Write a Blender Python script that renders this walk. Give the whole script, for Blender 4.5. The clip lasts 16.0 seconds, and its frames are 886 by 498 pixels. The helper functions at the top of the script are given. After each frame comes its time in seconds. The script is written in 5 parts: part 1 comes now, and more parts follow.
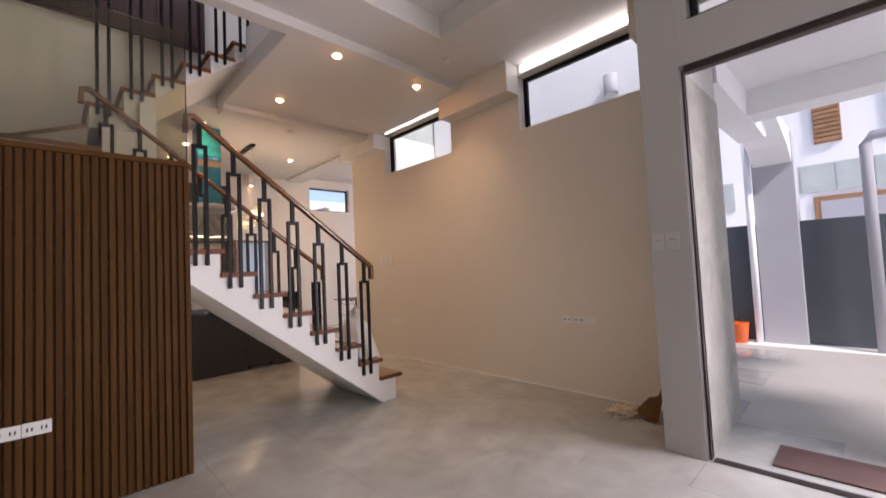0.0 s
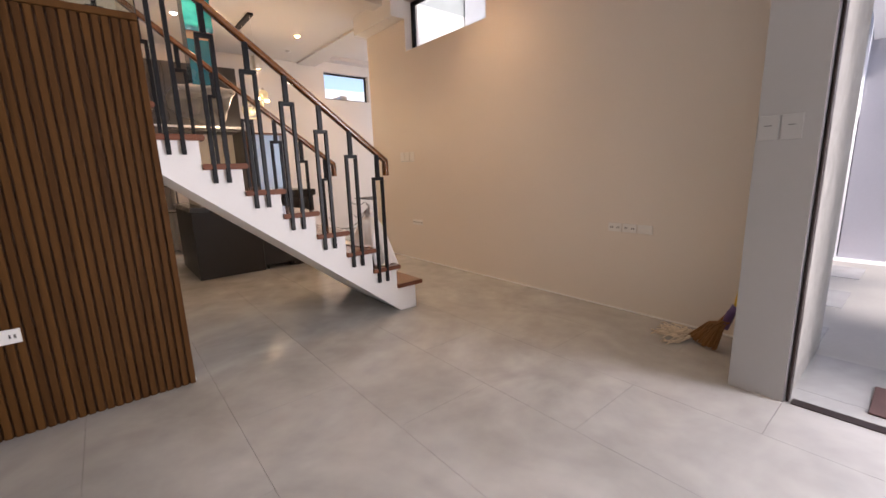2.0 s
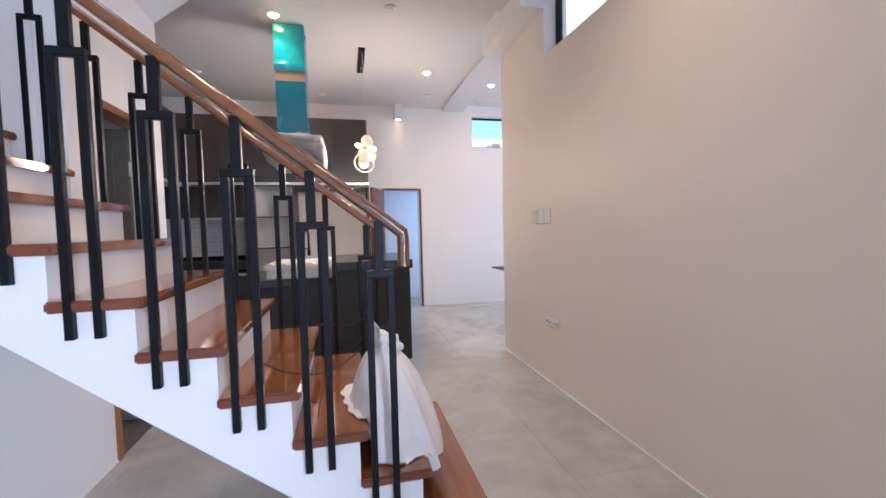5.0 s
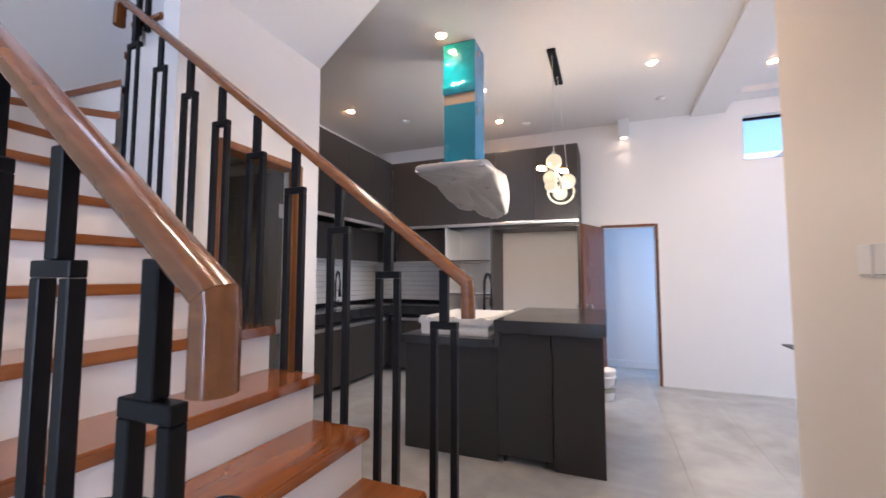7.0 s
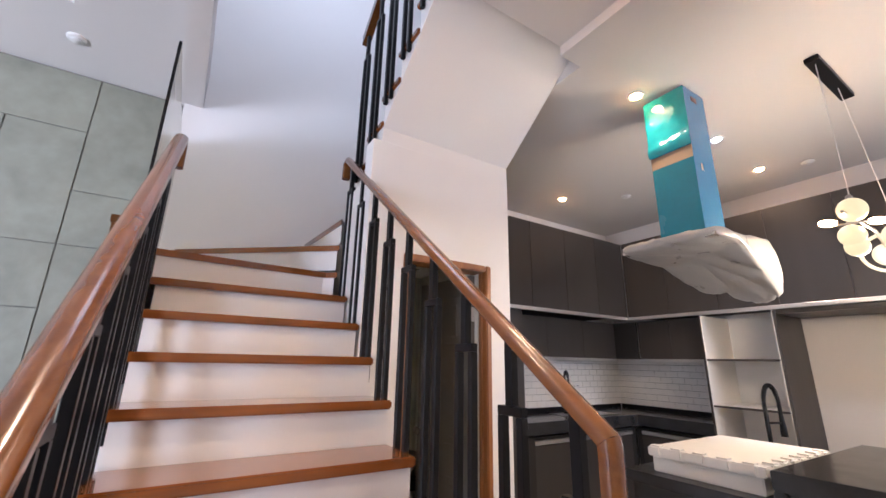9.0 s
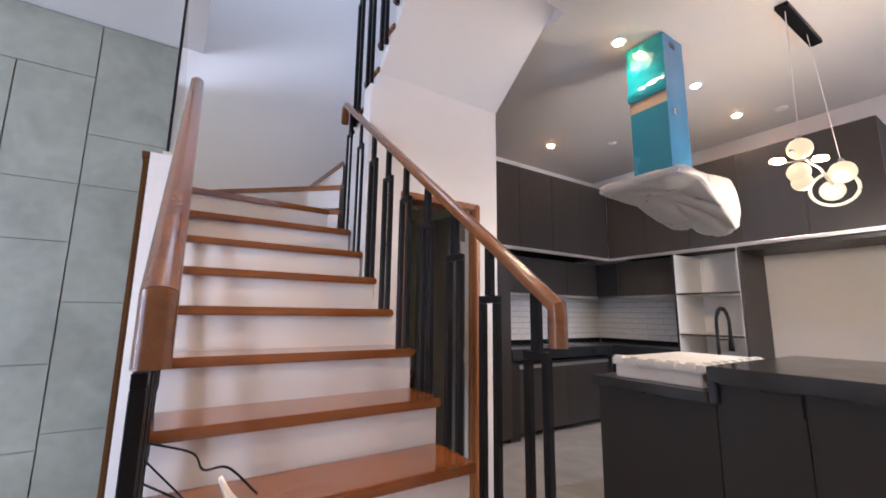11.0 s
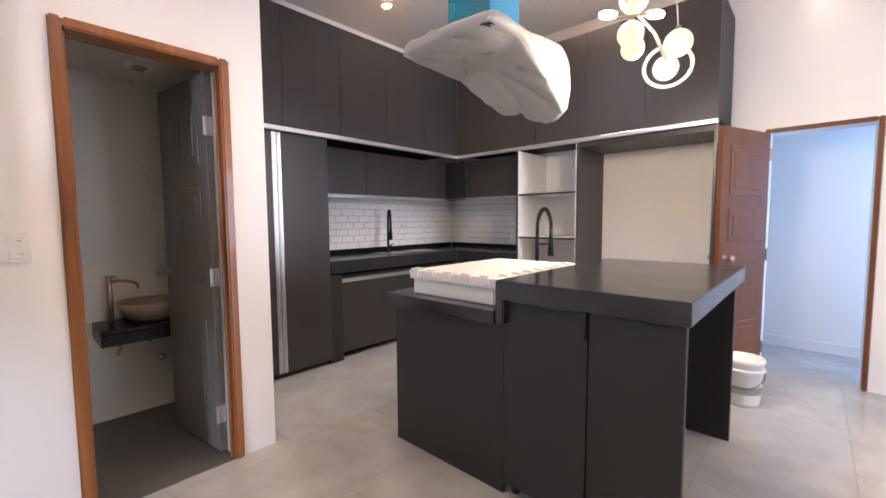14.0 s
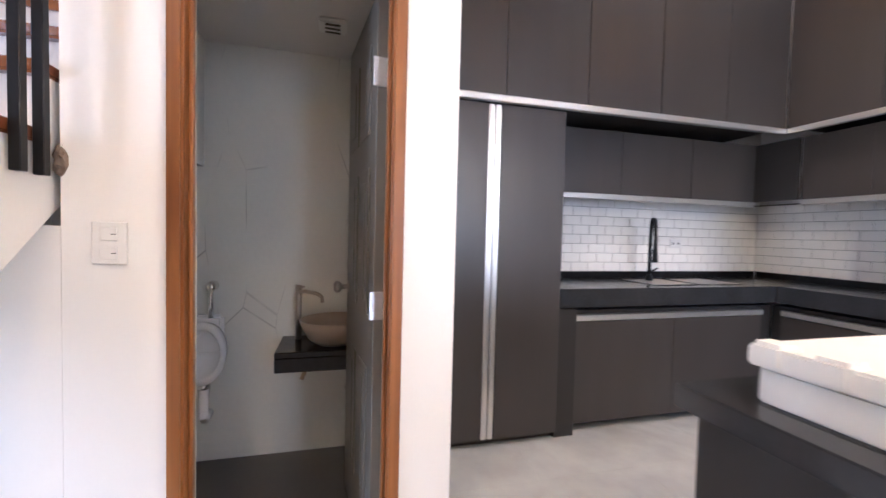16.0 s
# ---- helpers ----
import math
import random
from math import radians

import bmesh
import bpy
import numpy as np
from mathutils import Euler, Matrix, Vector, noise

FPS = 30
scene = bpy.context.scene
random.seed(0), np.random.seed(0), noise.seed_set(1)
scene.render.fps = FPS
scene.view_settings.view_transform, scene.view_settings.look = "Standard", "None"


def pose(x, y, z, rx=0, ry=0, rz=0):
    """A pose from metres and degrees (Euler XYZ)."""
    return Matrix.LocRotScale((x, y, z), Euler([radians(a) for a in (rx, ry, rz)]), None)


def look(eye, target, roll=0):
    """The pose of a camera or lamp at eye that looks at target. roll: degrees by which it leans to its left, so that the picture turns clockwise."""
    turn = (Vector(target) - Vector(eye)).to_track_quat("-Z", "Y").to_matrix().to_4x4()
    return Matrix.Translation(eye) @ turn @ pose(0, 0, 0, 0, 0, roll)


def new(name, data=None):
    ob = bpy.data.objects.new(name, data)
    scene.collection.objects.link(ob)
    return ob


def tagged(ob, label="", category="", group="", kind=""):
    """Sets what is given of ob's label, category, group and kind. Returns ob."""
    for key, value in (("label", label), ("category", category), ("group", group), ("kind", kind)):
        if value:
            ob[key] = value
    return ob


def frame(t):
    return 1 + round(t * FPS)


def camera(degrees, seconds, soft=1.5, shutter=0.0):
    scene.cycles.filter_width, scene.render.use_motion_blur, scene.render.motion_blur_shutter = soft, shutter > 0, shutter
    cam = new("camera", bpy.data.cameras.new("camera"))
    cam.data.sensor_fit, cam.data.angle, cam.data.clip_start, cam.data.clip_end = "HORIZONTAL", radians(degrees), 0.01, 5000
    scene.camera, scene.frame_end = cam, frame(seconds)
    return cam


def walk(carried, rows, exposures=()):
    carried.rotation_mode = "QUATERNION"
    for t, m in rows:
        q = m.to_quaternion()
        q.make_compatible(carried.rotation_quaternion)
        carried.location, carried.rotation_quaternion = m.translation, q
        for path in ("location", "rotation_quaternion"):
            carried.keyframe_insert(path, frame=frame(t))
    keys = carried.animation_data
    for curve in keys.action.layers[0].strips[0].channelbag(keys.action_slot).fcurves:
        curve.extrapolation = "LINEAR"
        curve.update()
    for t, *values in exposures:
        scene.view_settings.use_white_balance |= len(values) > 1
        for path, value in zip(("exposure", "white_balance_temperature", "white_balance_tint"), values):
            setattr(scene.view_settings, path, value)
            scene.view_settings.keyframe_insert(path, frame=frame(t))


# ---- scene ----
cam = camera(95.2, 16.0, shutter=0.3)
PATH = [
    (0, (-2.486, -3.401, 1.299), (-1.099, -1.962, 1.391), -2.7),
    (0.5, (-2.44, -3.367, 1.237), (-1.098, -1.892, 1.072), -2.5),
    (1, (-2.342, -3.31, 1.231), (-1.04, -1.825, 0.913), -2.4),
    (1.5, (-2.228, -3.207, 1.214), (-0.96, -1.71, 0.826), -2.3),
    (2, (-2.083, -2.992, 1.262), (-0.835, -1.479, 0.872), -1.9),
    (2.5, (-1.732, -2.822, 1.277), (-0.533, -1.262, 0.917), -2.3),
    (3, (-1.412, -2.598, 1.304), (-0.299, -0.966, 0.989), -2.3),
    (3.5, (-1.149, -2.342, 1.326), (-0.16, -0.624, 1.067), -2.2),
    (4, (-0.815, -2.093, 1.345), (0.009, -0.282, 1.134), -1.75),
    (4.2, (-0.723, -1.972, 1.350), (0.036, -0.132, 1.157), -1.85),
    (4.89, (-0.467, -1.582, 1.356), (0.04, 0.334, 1.239), -1.44),
    (5.61, (-0.164, -1.089, 1.368), (-0.051, 0.895, 1.36), -0.96),
    (6.3, (0.075, -0.75, 1.367), (-0.178, 1.234, 1.436), -0.5),
    (6.5, (0.157, -0.657, 1.369), (-0.238, 1.302, 1.454), -0.4),
    (7, (0.234, -0.376, 1.367), (-0.515, 1.473, 1.502), 0.1),
    (7.5, (0.232, -0.133, 1.406), (-0.864, 1.528, 1.61), 0.4),
    (8, (0.275, 0.053, 1.459), (-1.103, 1.47, 1.768), 0.7),
    (8.5, (0.335, 0.155, 1.503), (-1.221, 1.331, 1.945), 0.9),
    (8.7, (0.367, 0.159, 1.51), (-1.232, 1.254, 2.003), 1.1),
    (9.39, (0.444, 0.119, 1.481), (-1.215, 1.108, 2.028), 1.03),
    (10.11, (0.53, 0.037, 1.401), (-1.143, 1.021, 1.906), 0.97),
    (10.8, (0.6, 0.009, 1.335), (-1.064, 1.047, 1.725), 0.9),
    (11, (0.627, 0.022, 1.316), (-1.031, 1.093, 1.635), 0.7),
    (11.5, (0.68, 0.077, 1.255), (-0.938, 1.242, 1.41), 0.2),
    (12, (0.716, 0.168, 1.226), (-0.807, 1.464, 1.229), -0.2),
    (12.5, (0.702, 0.332, 1.21), (-0.699, 1.755, 1.115), -0.5),
    (13, (0.582, 0.544, 1.258), (-0.699, 2.071, 1.102), -0.6),
    (13.5, (0.542, 0.816, 1.283), (-0.715, 2.362, 1.122), -0.5),
    (14, (0.506, 1.075, 1.32), (-0.844, 2.544, 1.176), -0.4),
    (14.5, (0.359, 1.308, 1.325), (-1.15, 2.616, 1.218), -0.1),
    (15, (0.198, 1.54, 1.286), (-1.495, 2.603, 1.219), 0.2),
    (15.5, (-0.093, 1.699, 1.292), (-1.93, 2.487, 1.223), 1.0),
    (16, (-0.481, 1.711, 1.273), (-2.413, 2.225, 1.199), 1.4),
]
walk(cam, [(t, look(eye, target, roll)) for t, eye, target, roll in PATH],
     exposures=[(0, 0.32, 6500, 23), (2, 0.56, 6500, 22), (4, 0.9, 5200, 17), (6.5, 0.9, 4950, 17), (7, 1.02, 5050, 17), (8.5, 1.17, 5400, 18), (11, 1.02, 5200, 18),
                (12, 1.42, 5050, 17), (13, 1.36, 5300, 18), (14, 1.43, 5250, 18), (14.5, 1.52, 5400, 18), (15.5, 1.77, 5250, 18), (16, 1.88, 5000, 16)])

# ---- world, sun, daylight ----
world = bpy.data.worlds.new("world")
scene.world = world
world.use_nodes = True
wn = world.node_tree
sky = wn.nodes.new("ShaderNodeTexSky")
sky.sky_type = "NISHITA"
sky.sun_disc = False
sky.sun_elevation = radians(46)
sky.sun_rotation = radians(198)
wn.links.new(sky.outputs[0], wn.nodes["Background"].inputs[0])
wn.nodes["Background"].inputs[1].default_value = 0.15

sun = new("sun", bpy.data.lights.new("sun", "SUN"))
sun.data.energy, sun.data.angle, sun.data.color = 4.0, radians(8), (1, 0.95, 0.87)
sun.matrix_world = look((-1.6, -5.0, 5.5), (0, 0, 0))


def daylight(name, eye, target, wide, high, watts, tint):
    """An area lamp in place of sky light, in an opening where one is built."""
    lamp = new(name, bpy.data.lights.new(name, "AREA"))
    lamp.data.shape, lamp.data.size, lamp.data.size_y = "RECTANGLE", wide, high
    lamp.data.energy, lamp.data.color = watts, tint
    lamp.matrix_world = look(eye, target)
    return lamp


daylight("daylight_entrance", (0.95, -4.55, 1.3), (-1, -4.3, 1.2), 1.5, 2.2, 155, (0.98, 0.97, 0.97))
daylight("daylight_dining", (6.5, 3.95, 1.4), (0, 3.7, 1.1), 2.3, 2.3, 58, (0.97, 0.98, 1.0))
# Added lamps: neither the back room nor the stairwell has an opening.
daylight("added_daylight_back_room", (2.0, 6.0, 1.5), (0.3, 6.0, 1.1), 0.7, 1.6, 9, (0.5, 0.72, 1.0))
daylight("added_daylight_upstairs", (-1.6, 0.9, 5.9), (-2.0, 0.9, 3.0), 1.6, 1.6, 15, (0.93, 0.96, 1.0))


# ---- materials ----
def nodes_of(m):
    m.use_nodes = True
    t = m.node_tree
    return t, t.nodes, t.links, t.nodes["Principled BSDF"]


def mat(name, col, rough=0.5, metal=0.0, var=0.1, coarse=1.5, fine=40.0, bump=0.05, coat=0.0, stretch=(1, 1, 1),
        alpha=1.0, trans=0.0, emit=0.0, per_object=0.0, rough_var=0.08, distort=0.3):
    """A painted, plastered, stone or metal surface with variation at two scales."""
    m = bpy.data.materials.new(name)
    t, n, l, p = nodes_of(m)
    co = n.new("ShaderNodeNewGeometry")
    mp = n.new("ShaderNodeMapping")
    mp.inputs["Scale"].default_value = stretch
    l.new(co.outputs["Position"], mp.inputs[0])
    a, b = n.new("ShaderNodeTexNoise"), n.new("ShaderNodeTexNoise")
    a.inputs["Scale"].default_value, a.inputs["Detail"].default_value, a.inputs["Distortion"].default_value = coarse, 5, distort
    b.inputs["Scale"].default_value, b.inputs["Detail"].default_value = fine, 3
    l.new(mp.outputs[0], a.inputs[0]), l.new(mp.outputs[0], b.inputs[0])
    mix = n.new("ShaderNodeMath")
    mix.operation = "MULTIPLY_ADD"
    mix.inputs[1].default_value = 0.35
    l.new(b.outputs[0], mix.inputs[0]), l.new(a.outputs[0], mix.inputs[2])
    last = mix.outputs[0]
    if per_object:
        info = n.new("ShaderNodeObjectInfo")
        add = n.new("ShaderNodeMath")
        add.operation = "MULTIPLY_ADD"
        add.inputs[1].default_value = per_object
        l.new(info.outputs["Random"], add.inputs[0]), l.new(last, add.inputs[2])
        last = add.outputs[0]
    ramp = n.new("ShaderNodeValToRGB")
    e = ramp.color_ramp.elements
    e[0].position, e[1].position = 0.35, 0.95 + per_object
    e[0].color = (*[c * (1 - var) for c in col], 1)
    e[1].color = (*[min(1, c * (1 + var)) for c in col], 1)
    l.new(last, ramp.inputs[0])
    l.new(ramp.outputs[0], p.inputs["Base Color"])
    rr = n.new("ShaderNodeMapRange")
    rr.inputs[3].default_value, rr.inputs[4].default_value = max(0.02, rough - rough_var), min(1, rough + rough_var)
    l.new(a.outputs[0], rr.inputs[0])
    l.new(rr.outputs[0], p.inputs["Roughness"])
    p.inputs["Metallic"].default_value = metal
    if bump:
        bp = n.new("ShaderNodeBump")
        bp.inputs["Strength"].default_value, bp.inputs["Distance"].default_value = bump, 0.004
        l.new(mix.outputs[0], bp.inputs["Height"])
        l.new(bp.outputs[0], p.inputs["Normal"])
    p.inputs["Coat Weight"].default_value = coat
    p.inputs["Coat Roughness"].default_value = 0.08
    p.inputs["Transmission Weight"].default_value = trans
    p.inputs["Alpha"].default_value = alpha
    if emit:
        p.inputs["Emission Color"].default_value = (*col, 1)
        p.inputs["Emission Strength"].default_value = emit
    return m


def wood(name, dark, light, axis, rough=0.3, coat=0.0, scale=1.0, per_object=0.5):
    """Wood with grain that runs along an axis."""
    m = bpy.data.materials.new(name)
    t, n, l, p = nodes_of(m)
    co = n.new("ShaderNodeTexCoord")
    mp = n.new("ShaderNodeMapping")
    s = [26 * scale] * 3
    s["xyz".index(axis)] = 1.1 * scale
    mp.inputs["Scale"].default_value = s
    info = n.new("ShaderNodeObjectInfo")
    shift = n.new("ShaderNodeVectorMath")
    shift.operation = "MULTIPLY"
    shift.inputs[1].default_value = (40, 40, 40)
    l.new(info.outputs["Random"], shift.inputs[0])
    l.new(shift.outputs[0], mp.inputs["Location"])
    l.new(co.outputs["Object"], mp.inputs[0])
    a, b = n.new("ShaderNodeTexNoise"), n.new("ShaderNodeTexNoise")
    a.inputs["Scale"].default_value, a.inputs["Detail"].default_value, a.inputs["Distortion"].default_value = 1.0, 6, 0.8
    b.inputs["Scale"].default_value = 0.12
    l.new(mp.outputs[0], a.inputs[0]), l.new(mp.outputs[0], b.inputs[0])
    add = n.new("ShaderNodeMath")
    add.operation = "MULTIPLY_ADD"
    add.inputs[1].default_value = 0.5
    l.new(b.outputs[0], add.inputs[0]), l.new(a.outputs[0], add.inputs[2])
    add2 = n.new("ShaderNodeMath")
    add2.operation = "MULTIPLY_ADD"
    add2.inputs[1].default_value = 0.3 * per_object
    l.new(info.outputs["Random"], add2.inputs[0]), l.new(add.outputs[0], add2.inputs[2])
    ramp = n.new("ShaderNodeValToRGB")
    e = ramp.color_ramp.elements
    e[0].position, e[1].position = 0.45, 1.05
    e[0].color, e[1].color = (*dark, 1), (*light, 1)
    l.new(add2.outputs[0], ramp.inputs[0])
    l.new(ramp.outputs[0], p.inputs["Base Color"])
    bp = n.new("ShaderNodeBump")
    bp.inputs["Strength"].default_value, bp.inputs["Distance"].default_value = 0.12, 0.002
    l.new(a.outputs[0], bp.inputs["Height"])
    l.new(bp.outputs[0], p.inputs["Normal"])
    p.inputs["Roughness"].default_value = rough
    p.inputs["Coat Weight"].default_value = coat
    p.inputs["Coat Roughness"].default_value = 0.06
    return m


def glow(name, col, strength, body=0.9):
    m = bpy.data.materials.new(name)
    t, n, l, p = nodes_of(m)
    p.inputs["Base Color"].default_value = (body, body, body * 0.9, 1)
    p.inputs["Emission Color"].default_value = (*col, 1)
    p.inputs["Emission Strength"].default_value = strength
    return m


def clear(name, col, rough=0.0, ior=1.45):
    m = bpy.data.materials.new(name)
    t, n, l, p = nodes_of(m)
    p.inputs["Base Color"].default_value = (*col, 1)
    p.inputs["Roughness"].default_value = rough
    p.inputs["Transmission Weight"].default_value = 1.0
    p.inputs["IOR"].default_value = ior
    return m


def film_sheet(name, col, alpha, rough):
    """Thin plastic film: part of the light goes straight through."""
    m = mat(name, col, rough, var=0.06, coarse=6, bump=0.25, fine=25)
    m.node_tree.nodes["Principled BSDF"].inputs["Alpha"].default_value = alpha
    return m


def marble(name):
    """Glazed white wall tile with sparse dark veins."""
    m = mat(name, (0.66, 0.655, 0.59), 0.22, var=0.07, coarse=1.2, bump=0.0)
    t, n, l, p = nodes_of(m)
    base = p.inputs["Base Color"].links[0].from_socket
    co = n.new("ShaderNodeTexCoord")
    mp = n.new("ShaderNodeMapping")
    mp.inputs["Rotation"].default_value = (0.28, 0.1, 0.2)
    mp.inputs["Scale"].default_value = (1.0, 2.3, 0.8)
    w = n.new("ShaderNodeTexVoronoi")
    w.feature = "DISTANCE_TO_EDGE"
    w.inputs["Scale"].default_value = 1.7
    l.new(co.outputs["Object"], mp.inputs[0]), l.new(mp.outputs[0], w.inputs[0])
    r = n.new("ShaderNodeValToRGB")
    e = r.color_ramp.elements
    e[0].position, e[0].color = 0.002, (0.6, 0.6, 0.6, 1)
    e[1].position, e[1].color = 0.008, (0, 0, 0, 1)
    l.new(w.outputs["Distance"], r.inputs[0])
    g = n.new("ShaderNodeTexNoise")
    g.inputs["Scale"].default_value = 2.2
    l.new(co.outputs["Object"], g.inputs[0])
    gate = n.new("ShaderNodeMapRange")
    gate.inputs[1].default_value, gate.inputs[2].default_value = 0.52, 0.64
    l.new(g.outputs[0], gate.inputs[0])
    mul = n.new("ShaderNodeMath")
    mul.operation = "MULTIPLY"
    l.new(r.outputs[0], mul.inputs[0]), l.new(gate.outputs[0], mul.inputs[1])
    mx = n.new("ShaderNodeMixRGB")
    mx.inputs[2].default_value = (0.07, 0.065, 0.06, 1)
    l.new(mul.outputs[0], mx.inputs[0]), l.new(base, mx.inputs[1])
    l.new(mx.outputs[0], p.inputs["Base Color"])
    return m


WHITE = mat("white_paint", (0.80, 0.785, 0.765), 0.55, var=0.025, coarse=0.8, fine=90, bump=0.06)
CREAM = mat("cream_paint", (0.72, 0.66, 0.595), 0.5, var=0.03, coarse=0.7, fine=90, bump=0.07)
CEIL = mat("ceiling_paint", (0.67, 0.645, 0.62), 0.6, var=0.02, coarse=0.5, fine=80, bump=0.03)
# Backlit pier and lintel: their shade is put into a darker grey.
PIER = mat("pier_shaded_paint", (0.42, 0.41, 0.41), 0.5, var=0.03, coarse=0.8, bump=0.06)
FLOOR = mat("porcelain_floor", (0.385, 0.382, 0.368), 0.21, var=0.25, coarse=1.1, fine=7, bump=0.0, per_object=0.0, rough_var=0.09, distort=1.6)
GROUT = mat("floor_grout", (0.365, 0.35, 0.325), 0.8, var=0.1)
TREAD = wood("tread_wood", (0.15, 0.042, 0.008), (0.26, 0.083, 0.016), "y", 0.17, 0.7)
RAIL = wood("rail_wood", (0.10, 0.034, 0.008), (0.195, 0.072, 0.017), "x", 0.22, 0.55)
RAIL.node_tree.nodes["Principled BSDF"].inputs["Coat Roughness"].default_value = 0.12
TREADEND = wood("tread_end_grain", (0.10, 0.028, 0.009), (0.18, 0.052, 0.016), "x", 0.6)
SLAT = wood("slat_wood", (0.043, 0.016, 0.0038), (0.094, 0.040, 0.0100), "z", 0.6, 0.0, per_object=0.9)
SLAT.node_tree.nodes["Principled BSDF"].inputs["Specular IOR Level"].default_value = 0.12
SLATBACK = wood("slat_backing", (0.045, 0.0185, 0.006), (0.085, 0.037, 0.012), "z", 0.6)
FRAMEWOOD = wood("frame_wood", (0.15, 0.050, 0.011), (0.34, 0.135, 0.036), "z", 0.35, 0.3, scale=0.8)
DOORWOOD = wood("door_wood", (0.080, 0.027, 0.008), (0.155, 0.057, 0.018), "z", 0.45, 0.0, scale=0.6)
STEEL = mat("black_steel", (0.007, 0.0075, 0.009), 0.36, 0.0, var=0.25, coarse=4, bump=0.04)
STEEL.node_tree.nodes["Principled BSDF"].inputs["Specular IOR Level"].default_value = 0.18
CAB = mat("charcoal_laminate", (0.042, 0.0365, 0.0333), 0.40, var=0.14, coarse=1.2, fine=120, bump=0.02, stretch=(6, 6, 0.6), per_object=0.06)
# Near-black bodies, so door gaps and plinth carry shade in their colour.
CABIN = mat("shade_coloured_board", (0.02, 0.018, 0.017), 0.6, var=0.1)
ISLAND = mat("island_laminate", (0.019, 0.0178, 0.018), 0.5, var=0.12, coarse=1.4, bump=0.03, per_object=0.1)
STONE = mat("dark_countertop", (0.025, 0.0262, 0.029), 0.2, var=0.3, coarse=5, fine=60, bump=0.05)
ALU = mat("brushed_aluminium", (0.72, 0.71, 0.69), 0.35, 0.9, var=0.06, coarse=8, stretch=(1, 1, 20), bump=0.03)
CHROME = mat("chrome", (0.72, 0.70, 0.68), 0.14, 1.0, var=0.03, bump=0)
NICKEL = mat("brushed_nickel", (0.42, 0.38, 0.34), 0.3, 1.0, var=0.05, bump=0)
TILE = mat("glazed_subway_tile", (0.86, 0.84, 0.80), 0.16, var=0.04, coarse=5, bump=0.03, per_object=0.05)
TGROUT = mat("dark_tile_grout", (0.11, 0.105, 0.10), 0.85, var=0.1)
SHELFW = mat("white_board", (0.76, 0.73, 0.68), 0.45, var=0.03, bump=0.02)
CEMENT = mat("grey_cement_tile", (0.245, 0.25, 0.20), 0.6, var=0.26, coarse=2.6, fine=14, bump=0.12, per_object=0.05, distort=0.8)
CGROUT = mat("cement_joint", (0.21, 0.205, 0.18), 0.9, var=0.1)
ALUB = mat("dark_brown_aluminium", (0.028, 0.016, 0.014), 0.35, 0.4, var=0.1, bump=0.02)
JAMB = mat("rough_render", (0.28, 0.265, 0.24), 0.75, var=0.25, coarse=3, fine=24, bump=0.3, distort=1.0)
# White switch plastic greyed to carry the shade on the pier.
GREYP = mat("shaded_plate_plastic", (0.47, 0.46, 0.455), 0.35, var=0.03, bump=0)
PLATE = mat("white_plastic", (0.76, 0.75, 0.73), 0.3, var=0.015, bump=0)
SLOT = mat("socket_slot", (0.02, 0.02, 0.02), 0.6, var=0.1, bump=0)
TEAL = mat("teal_film", (0.012, 0.17, 0.25), 0.25, var=0.12, coarse=3, bump=0.05, coat=0.4)
TEALF = mat("loose_teal_film", (0.02, 0.27, 0.33), 0.12, var=0.3, coarse=7, fine=22, bump=0.5, coat=0.6)
CARD = mat("brown_tape", (0.34, 0.25, 0.16), 0.5, var=0.1, bump=0.05)
BLUEF = mat("blue_film", (0.035, 0.17, 0.34), 0.22, var=0.1, coarse=3, bump=0.05, coat=0.4)
WRAP = film_sheet("milky_plastic_wrap", (0.44, 0.43, 0.41), 0.80, 0.3)
CLOTH = mat("white_woven_bag", (0.80, 0.78, 0.76), 0.6, var=0.05, coarse=8, fine=120, bump=0.15)
FOAM = mat("white_foam", (0.70, 0.69, 0.66), 0.7, var=0.03, coarse=8, fine=180, bump=0.12)
BATH = marble("veined_wall_tile")
BATHF = mat("bath_floor_tile", (0.10, 0.095, 0.09), 0.5, var=0.15, coarse=3, bump=0.05)
GREYDOOR = mat("grey_door_paint", (0.14, 0.132, 0.115), 0.4, var=0.07, coarse=2, bump=0.04)
BASIN = mat("taupe_ceramic", (0.30, 0.235, 0.175), 0.35, var=0.08, coarse=4, bump=0.03)
CERAM = mat("white_ceramic", (0.80, 0.80, 0.79), 0.1, var=0.02, bump=0)
BLACKST = mat("black_granite", (0.012, 0.012, 0.014), 0.2, var=0.3, coarse=30, bump=0.02)
BLACKST.node_tree.nodes["Principled BSDF"].inputs["Specular IOR Level"].default_value = 0.2
MATB = mat("brown_door_mat", (0.10, 0.055, 0.05), 0.95, var=0.25, coarse=6, fine=150, bump=0.6)
CONC = mat("pale_concrete", (0.80, 0.80, 0.80), 0.5, var=0.08, coarse=0.8, fine=20, bump=0.06)
EXTW = mat("exterior_white", (0.78, 0.79, 0.82), 0.6, var=0.04, coarse=0.8, bump=0.06)
EXTG = mat("exterior_grey", (0.38, 0.38, 0.42), 0.6, var=0.06, coarse=1, bump=0.06)
GATE = mat("slate_gate", (0.075, 0.09, 0.105), 0.45, var=0.12, coarse=1.4, bump=0.05)
CLAD = mat("stone_cladding", (0.42, 0.46, 0.46), 0.6, var=0.12, coarse=3, bump=0.1)
